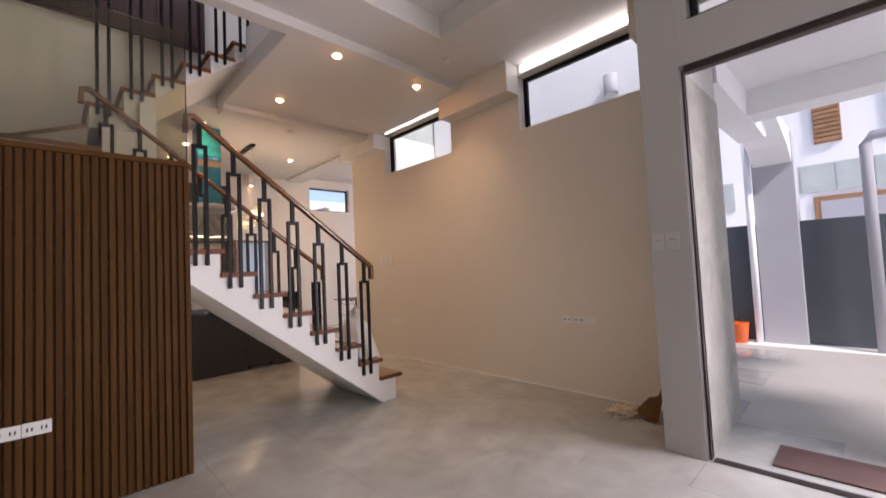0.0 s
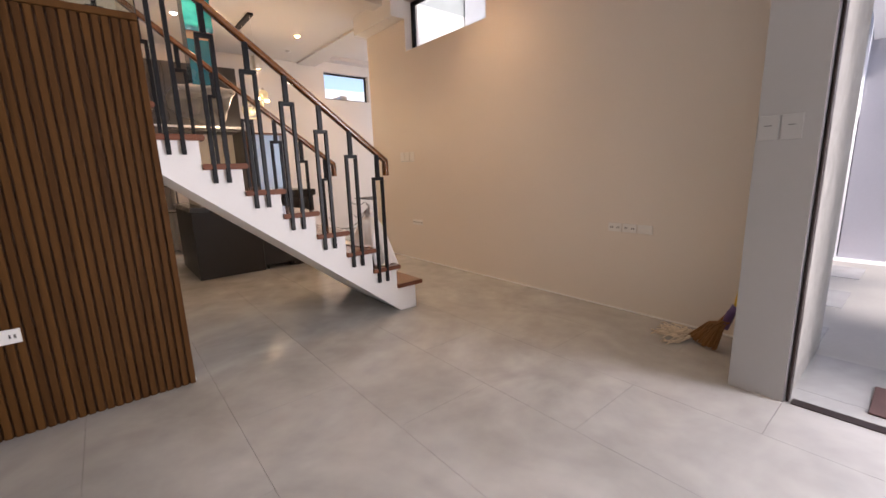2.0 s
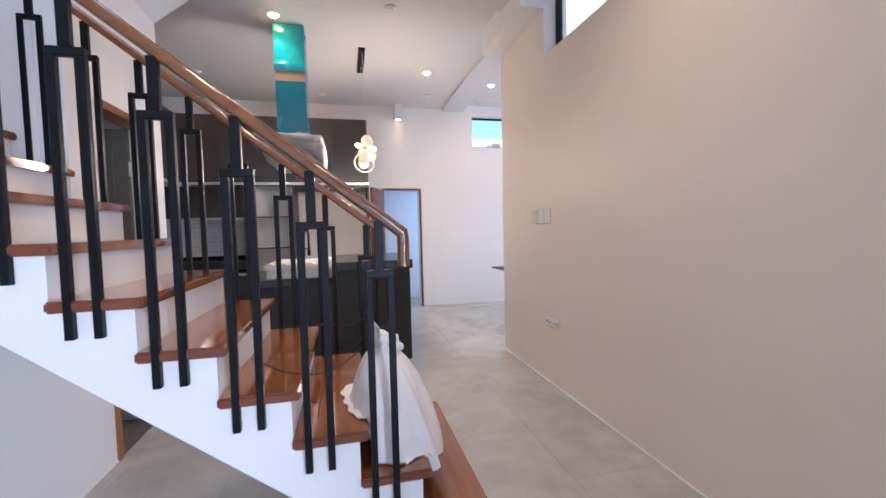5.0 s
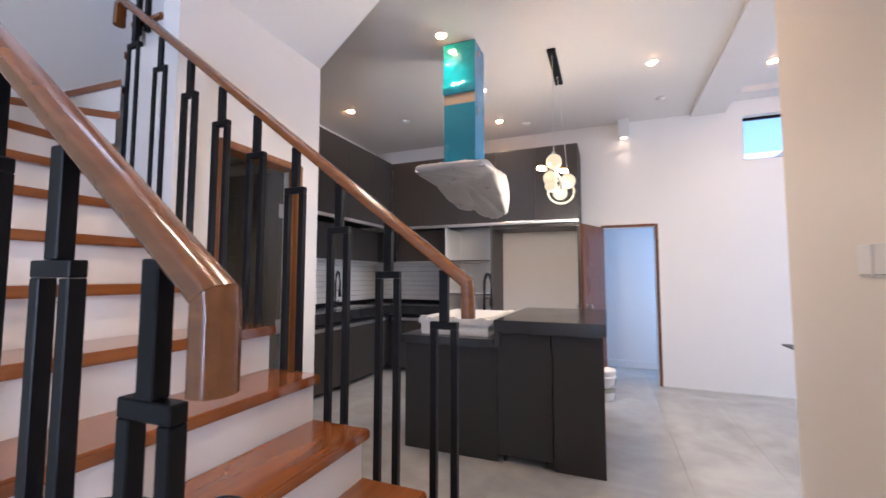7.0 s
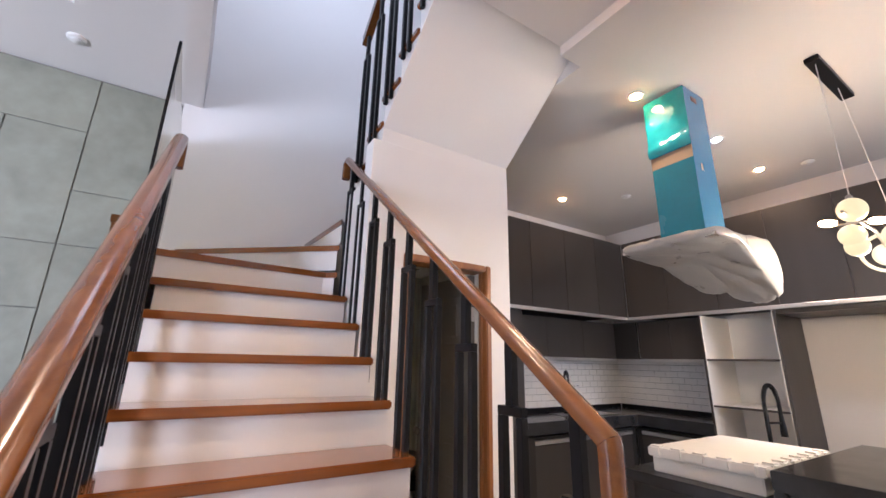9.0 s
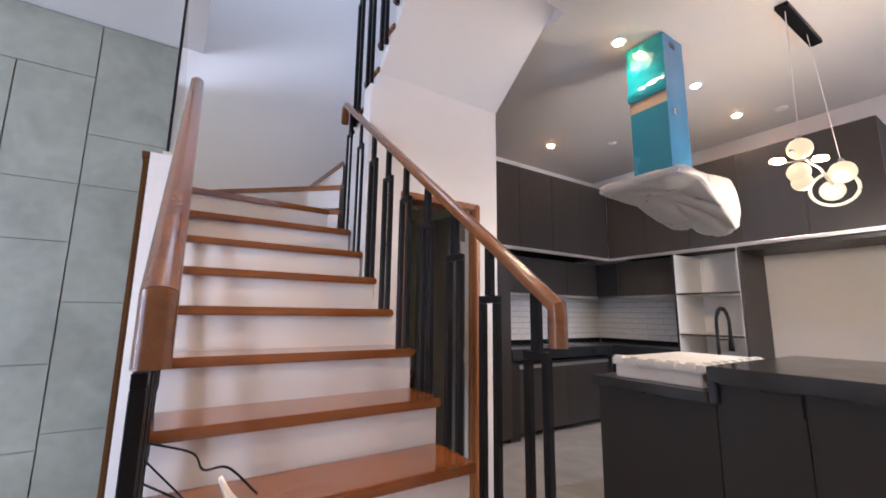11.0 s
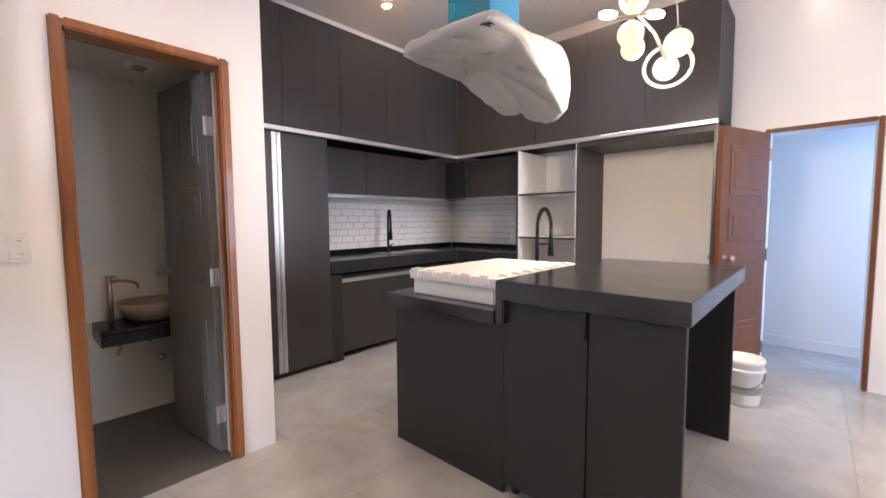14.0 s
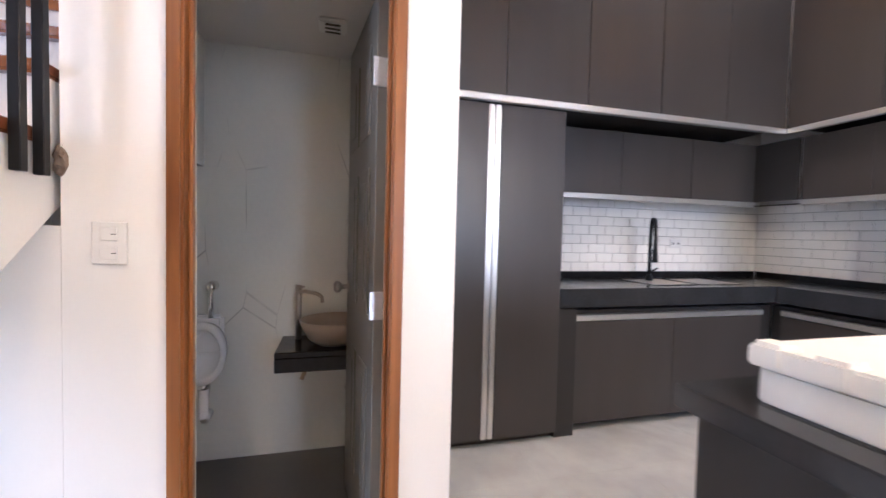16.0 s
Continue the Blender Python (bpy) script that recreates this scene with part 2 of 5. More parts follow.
LOUVRE = wood("louvre_wood", (0.22, 0.11, 0.05), (0.34, 0.19, 0.1), "y", 0.5)
ORANGE = mat("orange_plastic", (0.75, 0.13, 0.02), 0.4, var=0.06, bump=0.02)
MAROON = wood("maroon_panel", (0.02, 0.004, 0.004), (0.045, 0.01, 0.009), "z", 0.4)
MOPS = mat("cotton_strings", (0.62, 0.54, 0.43), 0.9, var=0.2, coarse=20, bump=0.3)
BROOMF = mat("brown_broom_fibre", (0.22, 0.105, 0.033), 0.8, var=0.35, coarse=14, fine=160, stretch=(1, 1, 0.2), bump=0.6)
YELLOW = mat("yellow_handle", (0.75, 0.50, 0.03), 0.4, var=0.06, bump=0)
VIOLET = mat("violet_plastic", (0.10, 0.05, 0.16), 0.4, var=0.06, bump=0)
RUBBER = mat("black_rubber", (0.015, 0.015, 0.015), 0.6, var=0.1, bump=0)
WARM = glow("warm_diffuser", (1.0, 0.47, 0.14), 85)
SPOTG = glow("spot_diffuser", (1.0, 0.6, 0.3), 14)
LED = glow("led_tube", (1.0, 0.97, 0.93), 3.0)
COLD = glow("cold_diffuser", (0.95, 0.98, 1.0), 16)
GLOBE = glow("globe_lamp", (1.0, 0.74, 0.36), 0.5, 0.06)
GLASS = clear("clear_glass", (0.97, 0.99, 0.98))
SMOKE = clear("bronze_tinted_glass", (0.60, 0.57, 0.42))


# ---- mesh helpers ----
def boxm(bm, x0, y0, z0, x1, y1, z1, bevel=0.0, seg=1):
    """Adds a box to bm, with its edges bevelled."""
    r = bmesh.ops.create_cube(bm, size=1)
    for v in r["verts"]:
        v.co = Vector(((x0 + x1) / 2 + v.co.x * (x1 - x0), (y0 + y1) / 2 + v.co.y * (y1 - y0), (z0 + z1) / 2 + v.co.z * (z1 - z0)))
    if bevel:
        ed = list({e for v in r["verts"] for e in v.link_edges})
        bmesh.ops.bevel(bm, geom=ed, offset=bevel, segments=seg, affect="EDGES")


def box(x0, y0, z0, x1, y1, z1, bevel=0.0, seg=1):
    bm = bmesh.new()
    boxm(bm, min(x0, x1), min(y0, y1), min(z0, z1), max(x0, x1), max(y0, y1), max(z0, z1), bevel, seg)
    return bm


def prism(pts, axis, a, b, bm=None):
    """A polygon in the plane across axis, drawn out from a to b. pts: (u, v) as (y, z), (x, z) or (x, y)."""
    bm = bm or bmesh.new()
    mk = {"x": lambda u, v, w: (w, u, v), "y": lambda u, v, w: (u, w, v), "z": lambda u, v, w: (u, v, w)}[axis]
    lo = [bm.verts.new(mk(u, v, a)) for u, v in pts]
    hi = [bm.verts.new(mk(u, v, b)) for u, v in pts]
    bm.faces.new(lo), bm.faces.new(hi[::-1])
    n = len(pts)
    for i in range(n):
        bm.faces.new((lo[i], lo[(i + 1) % n], hi[(i + 1) % n], hi[i]))
    bmesh.ops.recalc_face_normals(bm, faces=bm.faces)
    return bm


def lathe(profile, at=(0, 0, 0), axis="z", seg=28, bm=None):
    """A turned body: profile of (radius, height)."""
    bm = bm or bmesh.new()
    rings = []
    for r, h in profile:
        ring = []
        for i in range(seg):
            a = 2 * math.pi * i / seg
            u, v = r * math.cos(a), r * math.sin(a)
            co = {"z": (u, v, h), "x": (h, u, v), "y": (u, h, v)}[axis]
            ring.append(bm.verts.new(Vector(at) + Vector(co)))
        rings.append(ring)
    for p, q in zip(rings, rings[1:]):
        for i in range(seg):
            bm.faces.new((p[i], p[(i + 1) % seg], q[(i + 1) % seg], q[i]))
    if profile[0][0] > 1e-4:
        bm.faces.new(rings[0])
    if profile[-1][0] > 1e-4:
        bm.faces.new(rings[-1])
    bmesh.ops.remove_doubles(bm, verts=bm.verts, dist=1e-5)
    bmesh.ops.recalc_face_normals(bm, faces=bm.faces)
    return bm


def tube(points, r, seg=10, bm=None):
    """A round bar along a line of points."""
    bm = bm or bmesh.new()
    pts = [Vector(p) for p in points]
    rings = []
    for i, p in enumerate(pts):
        d = (pts[min(i + 1, len(pts) - 1)] - pts[max(i - 1, 0)]).normalized()
        u = d.cross(Vector((0.3, 0.2, 1)) if abs(d.z) < 0.95 else Vector((1, 0.1, 0))).normalized()
        v = d.cross(u)
        rings.append([bm.verts.new(p + r * (math.cos(2 * math.pi * k / seg) * u + math.sin(2 * math.pi * k / seg) * v)) for k in range(seg)])
    for a, b in zip(rings, rings[1:]):
        for k in range(seg):
            bm.faces.new((a[k], a[(k + 1) % seg], b[(k + 1) % seg], b[k]))
    bm.faces.new(rings[0]), bm.faces.new(rings[-1])
    bmesh.ops.recalc_face_normals(bm, faces=bm.faces)
    return bm


def mesh_of(name, bm, material, smooth=False):
    me = bpy.data.meshes.new(name)
    bm.normal_update()
    bm.to_mesh(me)
    bm.free()
    me.materials.append(material)
    if smooth:
        me.polygons.foreach_set("use_smooth", [True] * len(me.polygons))
    return me


def part(name, bm, material, parent, label="", smooth=False):
    """One mesh under a thing or a part; places are those of the world."""
    ob = new(name, mesh_of(name, bm, material, smooth))
    ob.parent = parent
    if not parent.parent:
        ob.matrix_parent_inverse = Matrix.Translation(-parent.location)
    return tagged(ob, label)


def solo(name, bm, material, label="", category="", group="", kind="", smooth=False):
    return tagged(new(name, mesh_of(name, bm, material, smooth)), label, category, group, kind)


def thing(name, at, label, category, group="", kind=""):
    ob = new(name)
    ob.location = at
    ob.empty_display_size = 0.1
    return tagged(ob, label, category, group, kind)


def struct(name, bm, material, label=""):
    return solo(name, bm, material, label, kind="structure")


def pieces(name, mesh, places, parent):
    """Alike pieces on one mesh, each an object of its own under parent."""
    for p in places:
        ob = new(name, mesh)
        ob.location = p
        ob.parent = parent


# ---- the large structure ----
ZC, ZL = 3.42, 3.51          # ceilings: hall and kitchen, living room
XW, XE = -1.81, 1.248        # white stair wall, cream hall wall

struct("floor", box(-3.6, -6.6, -0.25, 4.7, 6.6, -0.006), GROUT)
struct("floor_dining", box(4.7, 2.436, -0.25, 6.7, 5.6, -0.006), GROUT)


def wall_with_holes(name, axis, a, b, u0, u1, z0, z1, holes, material):
    """A wall across axis between a and b, over u0..u1 and z0..z1, with holes (u0, u1, z0, z1) through it."""
    us = sorted({u0, u1, *[h[0] for h in holes], *[h[1] for h in holes]})
    zs = sorted({z0, z1, *[h[2] for h in holes], *[h[3] for h in holes]})
    bm = bmesh.new()
    for i in range(len(us) - 1):
        for j in range(len(zs) - 1):
            uc, zc = (us[i] + us[i + 1]) / 2, (zs[j] + zs[j + 1]) / 2
            if any(h[0] < uc < h[1] and h[2] < zc < h[3] for h in holes):
                continue
            if axis == "x":
                boxm(bm, a, us[i], zs[j], b, us[i + 1], zs[j + 1])
            else:
                boxm(bm, us[i], a, zs[j], us[i + 1], b, zs[j + 1])
    bmesh.ops.remove_doubles(bm, verts=bm.verts, dist=1e-5)
    seen, kill = {}, []
    for f in bm.faces:
        key = tuple(sorted(v.index for v in f.verts))
        if key in seen:
            kill += [f, seen[key]]
        seen[key] = f
    bmesh.ops.delete(bm, geom=list(set(kill)), context="FACES_ONLY")
    return struct(name, bm, material)


WIN1, WIN2 = (0.22, 1.685), (-2.145, -0.845)
HEAD, SILL = 3.395, 2.785
wall_with_holes("wall_hall_east", "x", XE, XE + 0.22, -2.384, 2.655, 0, 3.7, [(*WIN1, SILL, HEAD), (*WIN2, SILL, HEAD)], CREAM)
# the beam along the hall wall, cut away at the windows
for i, (a, b) in enumerate(((-2.384, WIN2[0]), (WIN2[1], WIN1[0]), (WIN1[1], 2.655))):
    struct(f"beam_hall_{i + 1}", box(1.042, a, 3.178, XE - 0.001, b, ZL - 0.002), CREAM if i < 2 else WHITE)
# white-lined window niches, with a lit tube along the head of each
n = 0
for u0, u1 in (WIN1, WIN2):
    for u, d in ((u0, 0.004), (u1, -0.004)):
        n += 1
        struct(f"niche_lining_{n}", box(1.042, u, 3.178, XE - 0.0005, u + d, ZL - 0.003), WHITE)
        struct(f"niche_reveal_{n}", box(XE, u, SILL, XE + 0.109, u + d, HEAD), WHITE)
    struct(f"niche_sill_{n}", box(XE, u0 + 0.005, SILL + 0.0005, XE + 0.109, u1 - 0.005, SILL + 0.004), WHITE)
    lt = thing("led_tube", (XE - 0.02, (u0 + u1) / 2, 3.44), "slim white tube light along the window head, switched on", "tube light", "window tube lights")
    part("batten", box(XE - 0.012, u0 + 0.02, 3.402, XE - 0.001, u1 - 0.05, 3.49, 0.003), PLATE, lt)
    part("tube", box(XE - 0.034, u0 + 0.025, 3.405, XE - 0.0125, u1 - 0.06, 3.487, 0.009, 3), LED, lt, "glowing white tube", True)
solo("baseboard_stair", box(XW + 0.0005, -0.17, 0.0005, XW + 0.006, 1.242, 0.012), PLATE, kind="structure")
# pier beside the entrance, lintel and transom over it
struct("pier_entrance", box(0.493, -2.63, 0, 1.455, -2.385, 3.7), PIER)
struct("pier_reveal", box(0.56, -2.64, 0, 1.46, -2.6305, 2.545), JAMB)
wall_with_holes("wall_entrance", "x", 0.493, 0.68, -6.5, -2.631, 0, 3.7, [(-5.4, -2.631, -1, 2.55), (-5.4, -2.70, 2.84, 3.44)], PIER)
wall_with_holes("wall_living_west", "x", -3.42, -3.23, -6.5, -0.13, 0, 3.7, [], WHITE)
struct("wall_living_south", box(-3.42, -6.7, 0, 0.68, -6.5, 3.7), WHITE)
# white stair wall with the toilet door
wall_with_holes("wall_stair", "x", XW - 0.12, XW, 0.99, 2.108, 0, 2.887, [(1.275, 1.895, -1, 2.13)], WHITE)
struct("wall_stair_wedge", prism([(XW - 0.12, 2.8875), (XW, 2.8875), (XW, 2.983)], "y", 1.05, 2.105), WHITE)
struct("wall_under_stair", prism([(-0.13, 0), (0.989, 0), (0.989, 1.27), (-0.036, 1.27), (-0.036, 2.11), (-0.13, 2.11)], "x", XW - 0.10, XW), WHITE)
struct("wall_slat_core", box(-3.23, -0.13, 0, XW - 0.101, -0.05, 2.11), WHITE)
struct("wall_slat_end", box(XW - 0.10, -0.17, 0, XW - 0.0005, -0.1305, 2.11), WHITE)
struct("wall_stair_back", box(-3.32, -0.129, 0, -3.02, 2.0, 6.2), WHITE)
struct("wall_kitchen_south", box(-3.55, 2.0, 0, XW - 0.121, 2.108, 6.2), WHITE)
struct("wall_kitchen_west", box(-3.55, 2.109, 0, -3.33, 5.6, 3.6), WHITE)
wall_with_holes("wall_north", "y", 5.43, 5.62, -3.329, 6.6, 0, 3.75, [(0.205, 0.815, -1, 2.015), (1.80, 2.84, 2.775, 3.32)], WHITE)
wall_with_holes("wall_dining_east", "x", 6.6, 6.8, 2.435, 5.62, 0, 3.75, [(2.75, 5.1, 0.05, 2.6)], WHITE)
struct("wall_upper_dining", box(XE + 0.221, 2.44, 3.751, 6.6, 2.65, 6.2), CLAD)
struct("wall_dining_south", box(XE + 0.221, 2.435, 0, 6.6, 2.655, 3.75), WHITE)
# back room behind the kitchen door
struct("wall_back_room_north", box(-0.5, 6.42, 0, 2.4, 6.56, 2.9), WHITE)
struct("wall_back_room_west", box(-0.5, 5.621, 0, -0.35, 6.419, 2.9), WHITE)
struct("wall_back_room_east", box(2.25, 5.621, 0, 2.4, 6.419, 2.9), WHITE)
struct("ceiling_back_room", box(-0.5, 5.621, 2.70, 2.4, 6.419, 2.80), CEIL)
struct("baseboard_back_room", box(-0.349, 6.40, 0, 2.249, 6.419, 0.11, 0.004), WHITE)
struct("skirting_hall", box(XE - 0.007, -2.38, 0.0005, XE - 0.0005, 2.65, 0.014, 0.002), WHITE)
# toilet
BX = -2.90
struct("wall_toilet_south", box(BX, 0.87, 0, XW - 0.121, 0.90, 1.60), BATH)
struct("soffit_toilet", box(BX, 0.9005, 1.60, XW - 0.121, 1.03, 1.63), BATH)
struct("wall_toilet_south_upper", box(BX, 0.992, 1.6305, XW - 0.121, 1.03, 2.26), BATH)
struct("wall_toilet_north", box(BX, 1.965, 0, XW - 0.121, 1.999, 2.26), BATH)
struct("wall_toilet_back", box(BX - 0.05, 0.87, 0, BX, 1.999, 2.26), BATH)
struct("ceiling_toilet", box(BX - 0.05, 0.992, 2.261, XW - 0.121, 1.999, 2.30), CEIL)
struct("floor_toilet", box(BX, 0.9005, -0.02, XW - 0.005, 1.964, 0.004), BATHF)

# ceilings
cm = bmesh.new()
boxm(cm, -3.55, 2.109, ZC, XE, 5.6, ZC + 0.2)
boxm(cm, -1.0, -0.135, ZC, XE, 2.109, ZC + 0.2)
struct("ceiling_hall_and_kitchen", cm, CEIL)
struct("beam_kitchen", box(-1.0, 1.86, ZC - 0.07, 1.041, 2.10, ZC - 0.001), CEIL)
cm = bmesh.new()
boxm(cm, -3.55, -0.704, ZL, XE + 0.1, -0.1355, ZL + 0.2)
boxm(cm, -3.55, -6.6, ZL, -2.4, -0.704, ZL + 0.2)
boxm(cm, 0.21, -6.6, ZL, XE + 0.1, -0.704, ZL + 0.2)
boxm(cm, -2.4, -6.6, ZL, 0.21, -5.6, ZL + 0.2)
boxm(cm, -2.4, -5.6, ZL + 0.2, 0.21, -0.704, ZL + 0.3)
struct("ceiling_living", cm, CEIL)
struct("beam_stairwell", box(-3.019, -0.135, ZC, -1.0005, 0.0, ZL + 0.2), CEIL)
cm = bmesh.new()
boxm(cm, XE + 0.0005, 2.66, ZC - 0.035, 1.62, 5.42, ZC + 0.3)
boxm(cm, 1.62, 5.18, ZC + 0.09, 6.6, 5.42, ZC + 0.3)
boxm(cm, 1.62, 2.44, ZC + 0.16, 6.6, 5.18, ZC + 0.3)
struct("ceiling_dining", cm, CEIL)
# upper storey round the stairwell
struct("upper_floor_edge", box(-1.0, -0.10, ZC + 0.201, XE, 1.03, 3.95), WHITE)
struct("wall_upper_south", box(-3.019, -0.30, ZL + 0.201, XE, -0.101, 6.2), WHITE)
struct("wall_upper_east", box(-0.1, -0.099, 3.951, 0.05, 2.109, 6.2), WHITE)
struct("wall_upper_north", box(-1.9305, 2.1095, ZC + 0.201, 0.05, 2.2, 6.2), WHITE)
struct("ceiling_upper", box(-3.3, -0.30, 6.201, 0.05, 2.2, 6.3), CEIL)
wp = struct("wall_upper_panelled", box(-3.119, 1.955, 4.02, -1.1605, 1.9995, 6.2), MAROON)
for i in range(4):
    part("panel", box(-3.10 + 0.485 * i, 1.945, 4.05, -3.10 + 0.485 * i + 0.47, 1.9545, 6.19, 0.004), MAROON, wp)

# window frames, panes and door frames of the setting
def window(name, x, u0, u1, z0, z1, axis="x", mullions=0, tint=None, fw=0.045):
    w = tagged(new(name), kind="structure")

    def bar(a0, b0, a1, b1, nm="window_frame", m=STEEL, d=0.05, off=0.0):
        if axis == "x":
            bm = box(x + off, a0, b0, x + off + d, a1, b1, 0.004 if d > 0.02 else 0)
        else:
            bm = box(a0, x + off, b0, a1, x + off + d, b1, 0.004 if d > 0.02 else 0)
        return part(nm, bm, m, w)
    bar(u0, z0, u0 + fw, z1), bar(u1 - fw, z0, u1, z1)
    bar(u0 + fw, z0, u1 - fw, z0 + fw), bar(u0 + fw, z1 - fw, u1 - fw, z1)
    for i in range(mullions):
        c = u0 + (u1 - u0) * (i + 1) / (mullions + 1)
        bar(c - fw / 2, z0 + fw, c + fw / 2, z1 - fw)
    pane = bar(u0 + fw, z0 + fw, u1 - fw, z1 - fw, "pane", GLASS, 0.006, 0.02)
    pane.visible_shadow = False
    return w


window("window_1", XE + 0.11, WIN1[0], WIN1[1], SILL, HEAD)
window("window_2", XE + 0.11, WIN2[0], WIN2[1], SILL, HEAD)
window("window_3", 5.53, 1.80, 2.84, 2.775, 3.32, "y", fw=0.03)
window("window_4", 0.57, -5.39, -2.705, 2.845, 3.435, mullions=2)
window("window_5", 6.68, 2.76, 5.09, 0.06, 2.59, mullions=2)

# entrance: frame of the sliding door, tracks
df = tagged(new("door_1"), "dark brown aluminium frame of the open sliding entrance door", kind="structure")
for dx in (0.0, 0.035):
    part("jamb_track", box(0.504 + dx, -2.653, 0.004, 0.530 + dx, -2.6405, 2.525, 0.003), ALUB, df)
part("head_frame", box(0.50, -5.39, 2.505, 0.568, -2.655, 2.548, 0.004), ALUB, df)
part("floor_track", box(0.50, -5.39, 0.001, 0.568, -2.66, 0.005, 0.001), ALUB, df)

# kitchen door
d2 = tagged(new("door_2"), "open panelled brown wooden door in a dark wooden frame", kind="structure")
for a, b in ((0.17, 0.2045), (0.8155, 0.85)):
    part("door_frame", box(a, 5.415, 0, b, 5.60, 2.05, 0.006, 2), DOORWOOD, d2)
part("door_frame", box(0.205, 5.415, 2.0155, 0.815, 5.60, 2.05, 0.006, 2), DOORWOOD, d2)
# toilet door frame
d3 = tagged(new("door_3"), "grey panelled toilet door standing open in a varnished wooden frame", kind="structure")
for a, b in ((1.243, 1.288), (1.882, 1.927)):
    part("door_frame", box(XW - 0.08, a, 0, XW + 0.018, b, 2.162, 0.008, 2), FRAMEWOOD, d3)
    part("tile_reveal", box(XW - 0.122, a + 0.002, 0.004, XW - 0.0805, b - 0.006, 2.116), BATH, d3)
    part("door_stop", box(XW - 0.05, b if a < 1.5 else a - 0.012, 0, XW - 0.025, b + 0.012 if a < 1.5 else a, 2.116, 0.003), FRAMEWOOD, d3)
part("door_frame", box(XW - 0.13, 1.2885, 2.117, XW + 0.018, 1.8815, 2.162, 0.008, 2), FRAMEWOOD, d3)


def door_leaf(parent, hinge, angle, wide, high, thick, material, rows):
    """A panelled leaf that turns about its hinge; parts under the door."""
    turn = Matrix.Translation((*hinge, 0.012)) @ Matrix.Rotation(angle, 4, "Z")
    made = []

    def add(name, bm, m, par, label="", smooth=False):
        bmesh.ops.transform(bm, matrix=turn, verts=bm.verts)
        ob = part(name, bm, m, par, label, smooth)
        made.append(ob)
        return ob
    leaf = add("door_leaf", box(0, -thick / 2, 0, wide, thick / 2, high, 0.003), material, parent)
    for side in (-1, 1):
        for u0, u1, z0, z1 in rows:
            bm = bmesh.new()
            for k, (ins, dep) in enumerate(((0.0, 0.007), (0.022, 0.003), (0.05, 0.011))):
                y = side * (thick / 2)
                boxm(bm, u0 + ins, min(y, y + side * dep), z0 + ins, u1 - ins, max(y, y + side * dep), z1 - ins, 0.003) if k != 1 else None
            add("panel", bm, material, leaf)
    for side in (-1, 1):
        y = side * thick / 2
        add("rose", lathe([(0.028, y), (0.028, y + side * 0.006), (0.012, y + side * 0.01), (0.011, y + side * 0.035), (0.026, y + side * 0.045),
                           (0.029, y + side * 0.06), (0.018, y + side * 0.072), (0.0, y + side * 0.073)], (wide - 0.065, 0, 1.0), "y", 20), NICKEL, leaf, "brushed nickel door knob", True)
    for z in (0.22, 1.0, 1.82):
        add("hinge", box(-0.005, -thick / 2 + 0.004, z - 0.05, -0.0004, thick / 2 + 0.014, z + 0.05, 0.001), ALU, leaf)
    return leaf


door_leaf(d3, (XW - 0.115, 1.862), radians(187), 0.60, 2.10, 0.038, GREYDOOR,
          [(0.09, 0.27, 0.2, 0.75), (0.32, 0.5, 0.2, 0.75), (0.09, 0.27, 0.95, 1.5), (0.32, 0.5, 0.95, 1.5), (0.09, 0.27, 1.62, 1.95), (0.32, 0.5, 1.62, 1.95)])
door_leaf(d2, (0.19, 5.37), radians(-110.5), 0.66, 1.995, 0.04, DOORWOOD,
          [(0.10, 0.56, 0.16, 0.48), (0.10, 0.56, 0.58, 1.02), (0.10, 0.56, 1.12, 1.38), (0.10, 0.56, 1.48, 1.86)])

# ---- stairs ----
RISE, GO = 0.181, 0.2343
XF = [None] + [0.0993 - GO * k for k in range(10)]      # nosing of treads 1 to 10


def tread_z(k):
    return 0.253 + RISE * (k - 1)


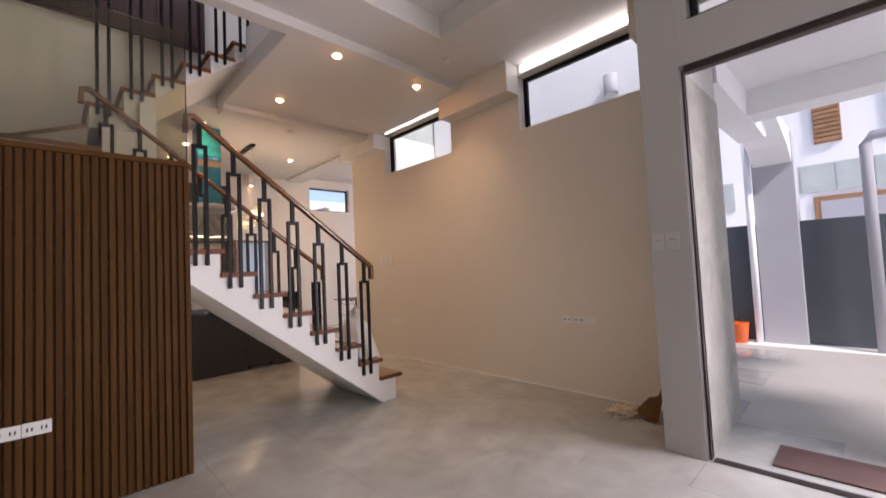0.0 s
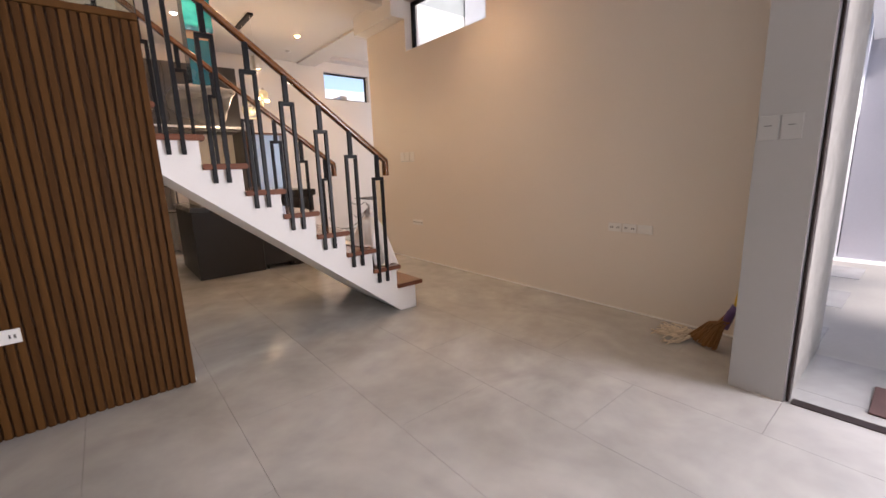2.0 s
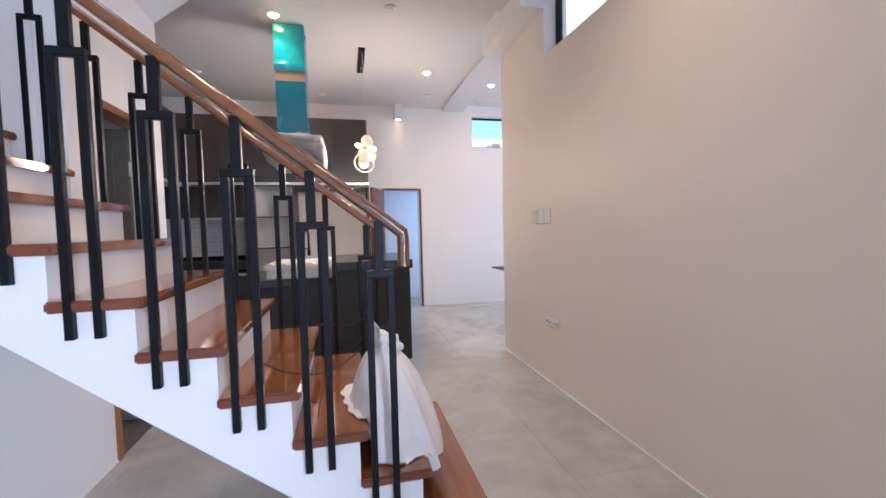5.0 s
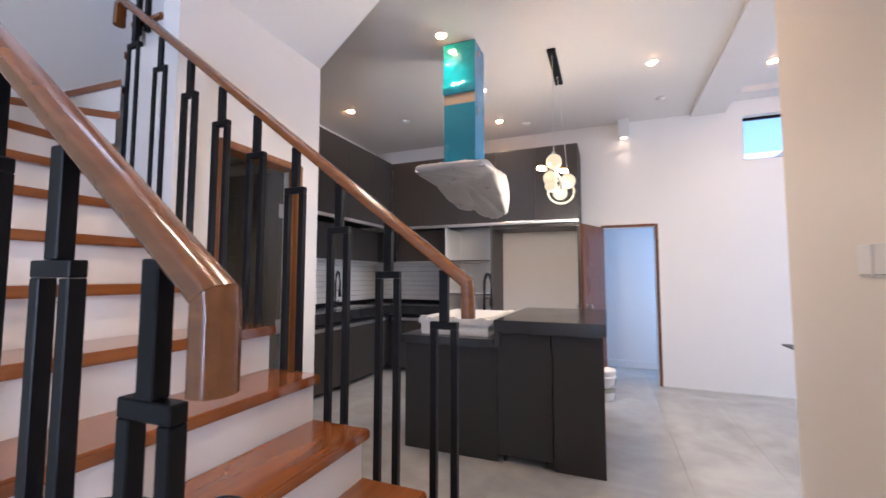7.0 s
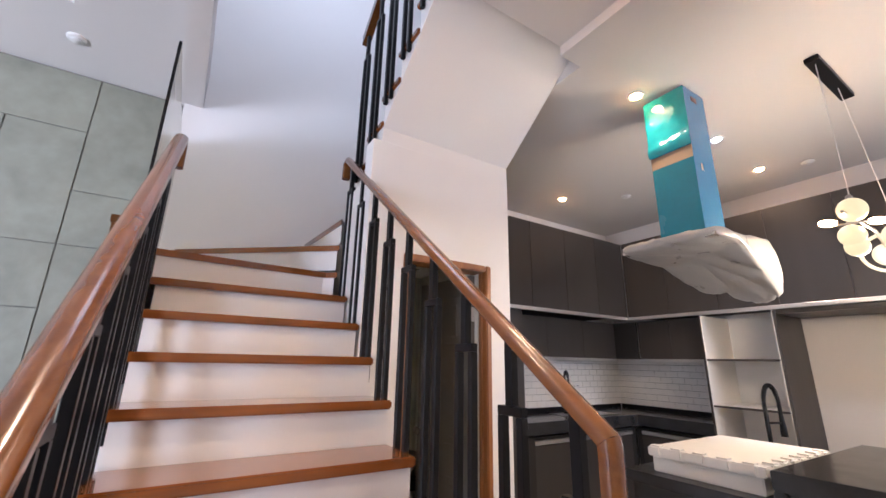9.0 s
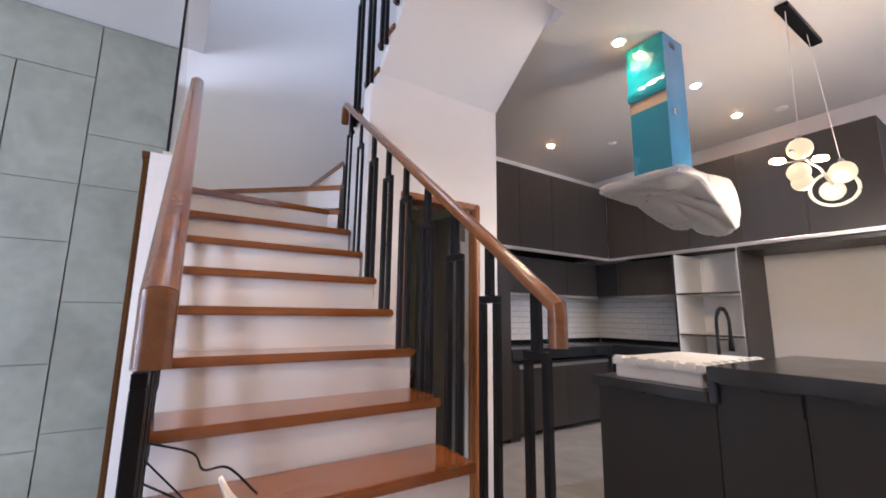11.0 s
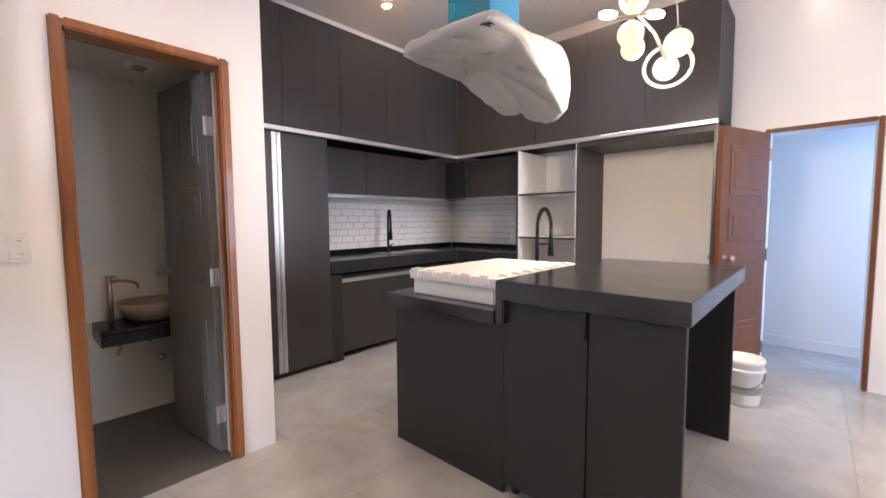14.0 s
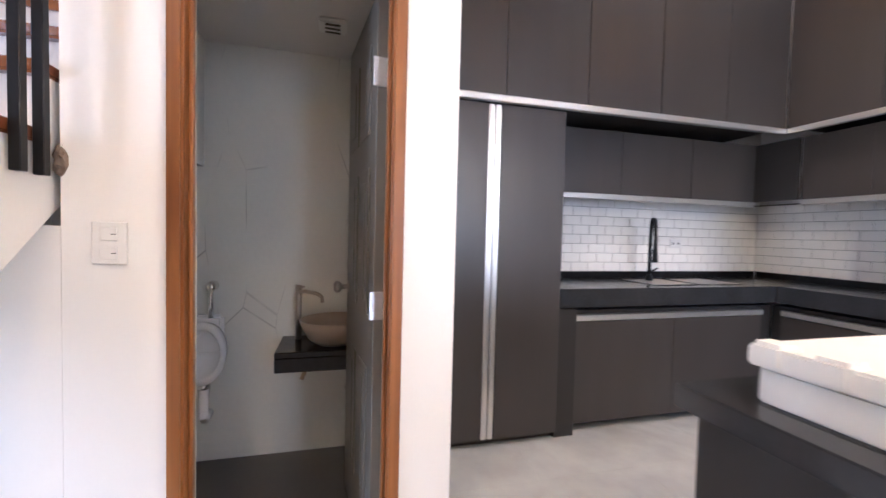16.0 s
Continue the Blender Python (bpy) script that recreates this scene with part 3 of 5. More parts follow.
def stair():
    st = thing("staircase", (-0.9, 0.5, 0), "white concrete stair with glossy reddish-brown wooden treads rising from the hall", "stairs")
    # sawtooth body of the lower flight
    pts = [(0.028, 0.0), (0.028, tread_z(1) - 0.038)]
    for k in range(2, 11):
        xr = XF[k] - 0.035
        pts += [(xr, tread_z(k - 1) - 0.038), (xr, tread_z(k) - 0.038)]
    xe = -2.25
    pts += [(xe, tread_z(10) - 0.038), (xe, 0.775 * (-0.141 - xe)), (-0.141, 0.0)]
    part("flight_body", prism(pts, "y", -0.006, 0.966), WHITE, st)
    for k in range(1, 11):
        back = XF[k] - GO - 0.036 if k < 10 else -2.251
        tr = part("tread", box(back, -0.033, tread_z(k) - 0.0375, XF[k], 0.972, tread_z(k), 0.007, 2), TREAD, st)
        tr.data.materials.append(TREADEND)
        for f in tr.data.polygons:
            f.material_index = 1 if abs(f.normal.y) > 0.9 else 0
    # winders
    c, w = (-2.20, 0.95), -3.019
    wind = [(2.064, [(-2.19, -0.049), (-2.255, 0.94), c, (w, 0.0), (w, -0.049)]), (2.25, [c, (w, 0.90), (w, 0.0)]),
            (2.44, [c, (-2.28, 1.0), (w, 1.999), (w, 0.90)]), (2.64, [(-2.28, 1.0), (-2.28, 1.999), (w, 1.999)])]
    for z, poly in wind:
        part("winder_tread", prism(poly, "z", z - 0.0375, z), TREAD, st)
        cx, cy = sum(q[0] for q in poly) / len(poly), sum(q[1] for q in poly) / len(poly)
        low = [(cx + (x - cx) * 0.975, cy + (y - cy) * 0.975) for x, y in poly]
        part("winder_riser", prism(low, "z", z - 0.172, z - 0.038), WHITE, st)
    # upper flight, which comes back east
    xu = {k: -2.298 + 0.2325 * (k - 15) for k in range(15, 22)}
    pts = []
    for k in range(15, 21):
        xr = xu[k] + 0.03
        pts += [(xr, upper_z(k - 1) - 0.038), (xr, upper_z(k) - 0.038)]
    pts += [(-0.902, upper_z(20) - 0.038), (-0.902, 3.711), (XW - 0.121, 2.888), (XW - 0.121, 2.66), (-2.268, 2.62)]
    part("upper_flight_body", prism(pts, "y", 1.05, 2.105), WHITE, st)
    for k in range(15, 21):
        part("upper_tread", box(xu[k], 1.032, upper_z(k) - 0.0375, xu[k] + 0.2625, 2.10, upper_z(k), 0.007, 2), TREAD, st)
    return xu


def upper_z(k):
    return 2.84 + 0.189 * (k - 15)


XU = stair()
struct("wall_stair_inner", box(-2.19, 0.986, 1.30, XW - 0.1215, 0.9915, 2.62), WHITE)


def fork(st_label, group, x, y, ztop, zrail, zfoot):
    """A steel baluster: a stem under the rail that parts into two legs beside the tread."""
    b = thing("baluster", (x, y, zfoot), st_label, "baluster", group)
    w = 0.0125
    for s in (-0.0395, 0.0395):
        part("leg", box(x + s - w, y - w, zfoot, x + s + w, y + w, ztop - 0.027, 0.002), STEEL, b)
    part("crossbar", box(x - 0.0395 - w, y - w, ztop - 0.0265, x + 0.0395 + w, y + w, ztop, 0.002), STEEL, b)
    part("stem", box(x - 0.0165, y - 0.0125, ztop + 0.0005, x + 0.0165, y + 0.0125, zrail, 0.002), STEEL, b)
    return b


def rail_z(x):
    return 1.299 + 0.772 * (-0.2 - x)


for side, y in (("south", -0.022), ("north", 0.988)):
    for k in range(2, 11):
        if side == "south" and k > 8:
            continue
        x = -0.313 - 0.2315 * (k - 2)
        fork("black square steel fork baluster fixed to the tread end", "stair balusters", x, y, (1.209 if side == "south" else 1.204) + 0.1815 * (k - 2), rail_z(x) + 0.003, 0.308 + 0.1815 * (k - 2))
for k in range(15, 21):
    x = XU[k] + 0.12
    fork("black square steel fork baluster on the upper flight", "upper stair balusters", x, 1.030, upper_z(k) + 0.95, upper_z(k) + 1.15, upper_z(k) - 0.10)


def handrail(name, y, label, x0=-0.222, x1=-2.27):
    """Moulded rail: sloping run with a turned-down piece at each end."""
    h = thing(name, (x0, y, 1.18), label, "handrail")

    def prof(hw, hh):
        """Crowned top, a shallow groove along each shoulder, softly rounded below."""
        side = [(1.0, -0.6), (1.0, 0.0), (0.985, 0.2), (0.94, 0.4), (0.86, 0.56), (0.75, 0.66), (0.66, 0.74), (0.55, 0.85), (0.40, 0.94), (0.2, 0.99), (0.0, 1.0)]
        low = [(0.0, -1.0), (0.70, -1.0), (0.84, -0.95), (0.95, -0.82)]
        right = low + side
        return [(u * hw, v * hh) for u, v in right] + [(-u * hw, v * hh) for u, v in reversed(right[1:-1])]
    section = prof(0.029, 0.0215)

    def sweep(stations):
        bm = bmesh.new()
        rings = []
        for o, up in stations:
            rings.append([bm.verts.new(Vector(o) + Vector((0, u, 0)) + Vector(up) * v) for u, v in section])
        n = len(section)
        for a, b in zip(rings, rings[1:]):
            for i in range(n):
                bm.faces.new((a[i], a[(i + 1) % n], b[(i + 1) % n], b[i]))
        for end in (rings[0], rings[-1]):
            bm.faces.new([bm.verts.new(v.co) for v in end])
        bmesh.ops.recalc_face_normals(bm, faces=bm.faces)
        return bm
    sl = Vector((0.617, 0, 0.787))
    z0, z1 = 1.344, 1.344 + 0.772 * (x0 - x1)
    part("rail", sweep([((x0, y, z0), (0.88, 0, 0.62)), ((x0 - 0.02, y, z0 + 0.016), sl), ((x1 + 0.02, y, z1 - 0.016), sl), ((x1, y, z1), (0.3, 0, 1.05))]), RAIL, h, smooth=True)
    part("end_drop", sweep([((x0, y, z0 - 0.001), (0.88, 0, 0.62)), ((x0 + 0.002, y, 1.318), (1, 0, 0)), ((x0 + 0.002, y, 1.220), (1, 0, 0))]), RAIL, h, smooth=True)
    part("end_drop", sweep([((x1 - 0.001, y, z1), (0.3, 0, 1.05)), ((x1 - 0.05, y, z1 - 0.01), (-0.7, 0, 0.7)), ((x1 - 0.055, y, z1 - 0.13), (-1, 0, 0))]), RAIL, h, smooth=True)


handrail("handrail", -0.006, "varnished reddish-brown wooden handrail on black steel balusters", x1=-1.735)
handrail("handrail", 0.988, "varnished reddish-brown wooden handrail beside the kitchen")
uh = solo("upper_handrail", prism([(-2.25, 3.95), (-0.95, 5.0), (-0.95, 5.08), (-2.25, 4.03)], "y", 1.0, 1.06), RAIL,
          "dark wooden handrail of the upper stair flight", "handrail")

# glass screen on the slatted wall
gs = thing("glass_screen", (-2.45, -0.11, 2.12), "bronze-tinted frameless glass screen standing on the slatted wall", "glass screen")
gp = part("pane", box(-3.01, -0.106, 2.128, XW + 0.005, -0.094, 3.08), SMOKE, gs)
part("channel", box(-3.01, -0.12, 2.1105, XW - 0.002, -0.08, 2.1275, 0.002), ALU, gs)
# Black strip added to draw the dark look of the pane's own edge.
part("dark_glass_edge", box(XW + 0.0055, -0.107, 2.128, XW + 0.011, -0.093, 3.08), STEEL, gs)


# ---- kitchen ----
def cabinet(name, body, doors, label, category="cabinet"):
    """A unit with a body and door fronts: boxes as (x0, y0, z0, x1, y1, z1)."""
    c = thing(name, ((body[0] + body[3]) / 2, (body[1] + body[4]) / 2, body[2]), label, category, "kitchen units")
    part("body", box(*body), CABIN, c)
    for d in doors:
        part("door", box(*d, 0.001), CAB, c)
    return c


# left run against the west wall: tall unit, wall units, top units, base unit
tall = cabinet("tall_cabinet", (-3.32, 2.112, 0.07, -2.722, 3.06, 2.036),
               [(-2.721, 2.114, 0.05, -2.70, 2.558, 2.034), (-2.721, 2.640, 0.05, -2.70, 3.058, 2.034)], "tall charcoal laminate cabinet with aluminium grip strips")
for y in (2.561, 2.602):
    part("grip_strip", box(-2.721, y, 0.05, -2.698, y + 0.035, 2.034, 0.006, 2), ALU, tall, "brushed aluminium grip strip")
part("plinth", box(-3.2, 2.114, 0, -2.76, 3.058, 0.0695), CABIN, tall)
for i in range(5):
    y0 = 2.112 + 0.537 * i
    cabinet("top_cabinet", (-3.32, y0, 2.085, -2.692, y0 + 0.535, 3.02), [(-2.691, y0 + 0.001, 2.078, -2.67, y0 + 0.534, 3.02)], "charcoal laminate top cabinet under the kitchen ceiling")
for i in range(3):
    y0 = 3.062 + 0.62 * i
    cabinet("wall_cabinet", (-3.32, y0, 1.60, -2.992, y0 + 0.618, 2.035), [(-2.991, y0 + 0.001, 1.585, -2.97, y0 + 0.617, 2.03)], "charcoal laminate wall cabinet over the tiled splashback")
cabinet("corner_filler", (-3.32, 4.925, 1.585, -2.66, 4.945, 2.03), [], "charcoal corner panel between the wall cabinets")
# right run against the north wall
for i in range(5):
    x0 = -2.668 + 0.5195 * i
    cabinet("top_cabinet", (x0, 4.82, 2.085, x0 + 0.518, 5.425, 3.02), [(x0 + 0.001, 4.797, 2.078, x0 + 0.517, 4.819, 3.02)], "charcoal laminate top cabinet under the kitchen ceiling")
cabinet("wall_cabinet", (-2.655, 4.97, 1.60, -1.855, 5.425, 2.035), [(-2.655, 4.946, 1.585, -2.255, 4.968, 2.03), (-2.253, 4.946, 1.585, -1.855, 4.968, 2.03)], "charcoal laminate wall cabinet over the tiled splashback")
lt = solo("light_strip_trim", box(-2.70, 2.112, 2.04, -2.662, 4.795, 2.0775, 0.004), ALU, "long brushed aluminium strip below the top cabinets", "trim", kind="structure")
solo("light_strip_trim_north", box(-2.66, 4.792, 2.04, -0.07, 4.83, 2.0775, 0.004), ALU, kind="structure")
solo("wall_strip_trim", box(-3.0, 3.063, 1.545, -2.962, 4.92, 1.584, 0.004), ALU, kind="structure")
solo("wall_strip_trim_north", box(-2.655, 4.942, 1.545, -1.856, 4.98, 1.584, 0.004), ALU, kind="structure")
# open shelf unit
su = thing("open_shelf_unit", (-1.5, 5.1, 0.07), "open white-lined shelf unit with thin dark shelf edges", "shelf unit", "kitchen units")
part("side_panel", box(-1.853, 4.80, 0.0, -1.832, 5.425, 2.036), CAB, su)
part("side_panel", box(-1.187, 4.80, 0.0, -1.165, 5.425, 2.036), CAB, su)
part("back_panel", box(-1.831, 5.40, 0.0, -1.188, 5.425, 2.036), SHELFW, su)
part("lining", box(-1.831, 4.803, 0.0, -1.823, 5.399, 2.036), SHELFW, su)
part("lining", box(-1.196, 4.803, 0.0, -1.188, 5.399, 2.036), SHELFW, su)
for z in (0.72, 1.135, 1.585):
    sh = part("shelf", box(-1.822, 4.815, z - 0.018, -1.197, 5.399, z, 0.001), SHELFW, su)
    part("edge_band", box(-1.822, 4.803, z - 0.019, -1.197, 4.8145, z + 0.001), CAB, sh)
# refrigerator bay
rb = thing("refrigerator_bay", (-0.6, 5.1, 0), "empty refrigerator bay framed by dark panels", "cabinet", "kitchen units")
part("side_panel", box(-0.092, 4.80, 0.0, -0.07, 5.425, 2.036), CAB, rb)
part("back_panel", box(-1.164, 5.405, 0.0, -0.093, 5.425, 1.995), CREAM, rb)
part("top_board", box(-1.164, 4.83, 1.996, -0.093, 5.425, 2.036), CAB, rb)

# base units and worktop
cabinet("base_cabinet", (-3.31, 3.205, 0.08, -2.782, 3.99, 0.80), [(-2.781, 3.207, 0.06, -2.76, 3.99, 0.728)], "charcoal base cabinet with an aluminium grip strip")
cabinet("base_cabinet", (-3.31, 3.992, 0.08, -2.782, 4.90, 0.80), [(-2.781, 3.992, 0.06, -2.76, 4.78, 0.728)], "charcoal base cabinet with an aluminium grip strip")
cabinet("base_cabinet", (-2.78, 4.91, 0.08, -1.86, 5.42, 0.80), [(-2.70, 4.888, 0.06, -1.86, 4.909, 0.728)], "charcoal base cabinet with an aluminium grip strip")
cabinet("end_panel", (-3.31, 3.062, 0.0, -2.73, 3.2, 0.82), [], "narrow charcoal filler panel beside the tall cabinet")
solo("grip_rail", box(-2.785, 3.205, 0.732, -2.752, 4.79, 0.772, 0.004), ALU, "long aluminium grip rail of the base cabinets", "rail")
solo("grip_rail", box(-2.70, 4.88, 0.732, -1.86, 4.912, 0.772, 0.004), ALU, "long aluminium grip rail of the base cabinets", "rail")
wt = thing("worktop", (-2.9, 4.5, 0.82), "dark stone L-shaped worktop with a black upstand", "worktop")
part("slab", box(-3.325, 3.062, 0.83, -2.70, 5.424, 0.95, 0.006, 2), STONE, wt)
part("slab", box(-2.6995, 4.83, 0.83, -1.856, 5.424, 0.95, 0.006, 2), STONE, wt)
part("upstand", box(-3.325, 3.062, 0.951, -3.305, 5.40, 1.0), BLACKST, wt)
part("upstand", box(-3.30, 5.405, 0.951, -1.856, 5.424, 1.0), BLACKST, wt)
sk = thing("kitchen_sink", (-3.0, 4.2, 0.95), "stainless steel double sink set in the dark worktop", "sink")
for y0 in (3.86, 4.27):
    bw = bmesh.new()
    boxm(bw, -3.18, y0, 0.951, -3.165, y0 + 0.38, 0.956), boxm(bw, -2.83, y0, 0.951, -2.815, y0 + 0.38, 0.956)
    boxm(bw, -3.165, y0, 0.951, -2.83, y0 + 0.015, 0.956), boxm(bw, -3.165, y0 + 0.365, 0.951, -2.83, y0 + 0.38, 0.956)
    part("rim", bw, CHROME, sk)
    part("bowl", box(-3.165, y0 + 0.015, 0.9505, -2.83, y0 + 0.365, 0.9525), NICKEL, sk)


def tap(at, face, high, label):
    """A sprung kitchen tap: post, spring arch, hose and spray head, with a holder arm."""
    x, y, z = at
    fx, fy = face
    t = thing("kitchen_tap", at, label, "tap")
    part("base", lathe([(0.028, 0), (0.028, 0.012), (0.02, 0.03), (0.016, 0.05)], at, seg=18), STEEL, t, smooth=True)
    part("post", tube([(x, y, z + 0.05), (x, y, z + high * 0.72)], 0.013), STEEL, t, smooth=True)
    arch = [(x + fx * 0.062 * (1 - math.cos(a)), y + fy * 0.062 * (1 - math.cos(a)), z + high * 0.72 + (high * 0.28) * math.sin(a)) for a in [math.pi * i / 14 for i in range(15)]]
    part("hose", tube(arch, 0.009), RUBBER, t, smooth=True)
    coil = []
    for i in range(481):
        s = i / 480
        a = math.pi * s
        o = Vector((x + fx * 0.062 * (1 - math.cos(a)), y + fy * 0.062 * (1 - math.cos(a)), z + high * 0.72 + high * 0.28 * math.sin(a)))
        d = Vector((fx * math.sin(a), fy * math.sin(a), math.cos(a))).normalized()
        u = Vector((-fy, fx, 0))
        v = d.cross(u)
        coil.append(o + 0.0135 * (math.cos(s * 170) * u + math.sin(s * 170) * v))
    part("spring", tube(coil, 0.0026, 5), STEEL, t, smooth=True)
    ex, ey = x + fx * 0.124, y + fy * 0.124
    part("spray_head", lathe([(0.012, high * 0.74), (0.014, high * 0.55), (0.02, high * 0.4), (0.021, high * 0.32), (0.0, high * 0.32)], (ex, ey, z), seg=16), STEEL, t, smooth=True)
    part("holder_arm", tube([(x, y, z + high * 0.5), (ex, ey, z + high * 0.5)], 0.007), STEEL, t, smooth=True)
    part("lever", tube([(x, y, z + 0.07), (x - fy * 0.03, y + fx * 0.03, z + 0.08), (x - fy * 0.06, y + fx * 0.06, z + 0.10)], 0.007), STEEL, t, smooth=True)


tap((-3.10, 4.07, 0.951), (0.90, -0.44), 0.47, "matt black kitchen tap standing by the splashback")
tap((-0.93, 3.62, 0.90), (0.35, 0.93), 0.49, "matt black sprung kitchen tap on the island")

# island
isl = thing("kitchen_island", (-0.55, 3.2, 0), "dark grey kitchen island with a stepped stone top", "island")
part("front_panel", box(-1.316, 2.637, 0.0, -0.546, 2.66, 0.838, 0.002), ISLAND, isl)
part("front_panel", box(-0.141, 2.637, 0.0, 0.20, 2.665, 0.957, 0.002), ISLAND, isl)
part("side_panel", box(-1.316, 2.661, 0.0, -1.294, 3.92, 0.838, 0.002), ISLAND, isl)
part("back_panel", box(-1.293, 3.90, 0.0, -0.16, 3.92, 0.838), ISLAND, isl)
part("inner_panel", box(-0.17, 2.666, 0.0, -0.142, 3.899, 0.957), ISLAND, isl)
part("leg_panel", box(-0.141, 3.905, 0.0, 0.185, 3.939, 0.957, 0.002), ISLAND, isl)
lo = part("lower_top", box(-1.335, 2.572, 0.84, -0.561, 3.945, 0.90, 0.004, 2), STONE, isl)
part("step_edge", box(-0.56, 2.584, 0.842, -0.515, 3.945, 0.957, 0.006, 2), STONE, isl)
part("upper_top", box(-0.56, 2.585, 0.958, 0.222, 3.947, 1.043, 0.004, 2), STONE, isl)
random.seed(11)
for xa, xb, zt in ((-1.31, -0.60, 0.8395), (-0.54, 0.18, 0.9575)):
    bm, x = bmesh.new(), xa
    while x < xb:
        w = random.uniform(0.03, 0.09)
        boxm(bm, x, 2.626, zt - random.uniform(0.006, 0.022), min(x + w, xb + 0.01), 2.6335, zt, 0.003)
        x += w * 0.92
    part("edge_filler", bm, STONE, isl, "rough dark filler under the stone edge")
part("bowl", box(-1.15, 3.15, 0.9005, -0.7, 3.55, 0.904, 0.001), NICKEL, isl, "stainless steel sink bowl")
ca = thing("rolling_cart", (-0.34, 3.0, 0), "dark grey rolling cabinet parked under the island top", "cart")
part("front", prism([(-0.541, 0.06), (-0.1475, 0.06), (-0.1475, 0.83), (-0.158, 0.83), (-0.158, 0.953), (-0.541, 0.953)], "y", 2.634, 2.655), ISLAND, ca)
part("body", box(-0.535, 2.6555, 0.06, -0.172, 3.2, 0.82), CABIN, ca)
for cx in (-0.50, -0.19):
    for cy in (2.68, 3.14):
        w = part("caster", lathe([(0.0, -0.012), (0.024, -0.012), (0.026, 0), (0.024, 0.012), (0.0, 0.012)], (cx, cy, 0.0265), "x", 16), RUBBER, ca)
        part("fork", box(cx - 0.018, cy - 0.012, 0.045, cx + 0.018, cy + 0.012, 0.0598), STEEL, w)

# foam crate on the island
fb = thing("foam_box", (-0.9, 3.06, 0.9), "white polystyrene packing box with a scalloped lid on the island", "box")
part("tray", box(-1.195, 2.672, 0.9005, -0.625, 3.52, 0.985, 0.006, 2), FOAM, fb)
bm = box(-1.212, 2.655, 0.9855, -0.602, 3.545, 1.035, 0.006, 2)
part("lid", bm, FOAM, fb)
for i in range(5):
    part("scallop", box(-1.20 + 0.122 * i, 2.643, 0.989, -1.20 + 0.122 * i + 0.075, 2.71, 1.047, 0.01, 2), FOAM, fb)
for i in range(7):
    part("scallop", box(-0.66, 2.735 + 0.112 * i, 0.989, -0.590, 2.735 + 0.112 * i + 0.07, 1.047, 0.01, 2), FOAM, fb)

# bucket
bk = thing("paint_bucket", (0.17, 4.60, 0), "used white plastic paint bucket beside the island", "bucket")
part("pail", lathe([(0.0, 0.001), (0.098, 0.001), (0.104, 0.02), (0.122, 0.30), (0.128, 0.305), (0.128, 0.33), (0.118, 0.33), (0.112, 0.30), (0.0, 0.29)], (0.17, 4.60, 0), seg=32), PLATE, bk, smooth=True)
part("rim", lathe([(0.124, 0.245), (0.131, 0.25), (0.131, 0.262), (0.124, 0.267)], (0.17, 4.60, 0), seg=32), PLATE, bk)
part("bail", tube([(0.17 + 0.13 * math.cos(a), 4.60 - 0.03 - 0.115 * math.sin(a), 0.24 - 0.10 * math.sin(a)) for a in [math.pi * i / 12 for i in range(13)]], 0.003, 6), STEEL, bk)
part("stain", lathe([(0.1105, 0.09), (0.1155, 0.14), (0.1155, 0.145), (0.11, 0.10)], (0.17, 4.60, 0), seg=24), CEMENT, bk, "dried grey paint ring")

# range hood
hd = thing("range_hood", (-0.9, 3.05, 2.2), "island range hood in teal film and milky plastic wrap", "range hood")
hx0, hx1, hy0, hy1 = -1.06, -0.775, 2.84, 3.12
part("duct", box(hx0, hy0, 2.30, hx1, hy1, ZC - 0.002, 0.003), BLUEF, hd, "blue film on the duct")
part("front_film", box(hx0 + 0.001, hy0 - 0.003, 2.28, hx1 - 0.001, hy0 - 0.0005, 2.86), TEAL, hd, "teal protective film")
part("tape", box(hx0 + 0.001, hy0 - 0.004, 2.8605, hx1 - 0.001, hy0 - 0.0005, 2.95), CARD, hd)
bm = bmesh.new()
gx, gz = 12, 18
grid = [[bm.verts.new((hx0 - 0.004 + (hx1 - hx0 + 0.008) * i / gx, hy0 - 0.008 - 0.012 * abs(noise.noise((i * 0.5, j * 0.35, 3))) - (0.03 * math.exp(-((j - 2) ** 2) / 3.0) * (0.6 + 0.5 * noise.noise((i * 0.9, j * 0.6, 1)))),
                       2.951 + (ZC - 2.97) * j / gz)) for i in range(gx + 1)] for j in range(gz + 1)]
for j in range(gz):
    for i in range(gx):
        bm.faces.new((grid[j][i], grid[j][i + 1], grid[j + 1][i + 1], grid[j + 1][i]))
part("loose_film", bm, TEALF, hd, "loose crinkled teal film", True)
part("vent_slot", box(hx1 + 0.0005, hy0 + 0.09, 3.32, hx1 + 0.003, hy0 + 0.16, 3.36), SLOT, hd)
part("sticker", box(hx1 + 0.0005, hy0 + 0.08, 2.78, hx1 + 0.002, hy0 + 0.105, 2.83), CHROME, hd)
part("canopy", box(-1.26, 2.67, 2.245, -0.65, 3.51, 2.275, 0.006), CHROME, hd)


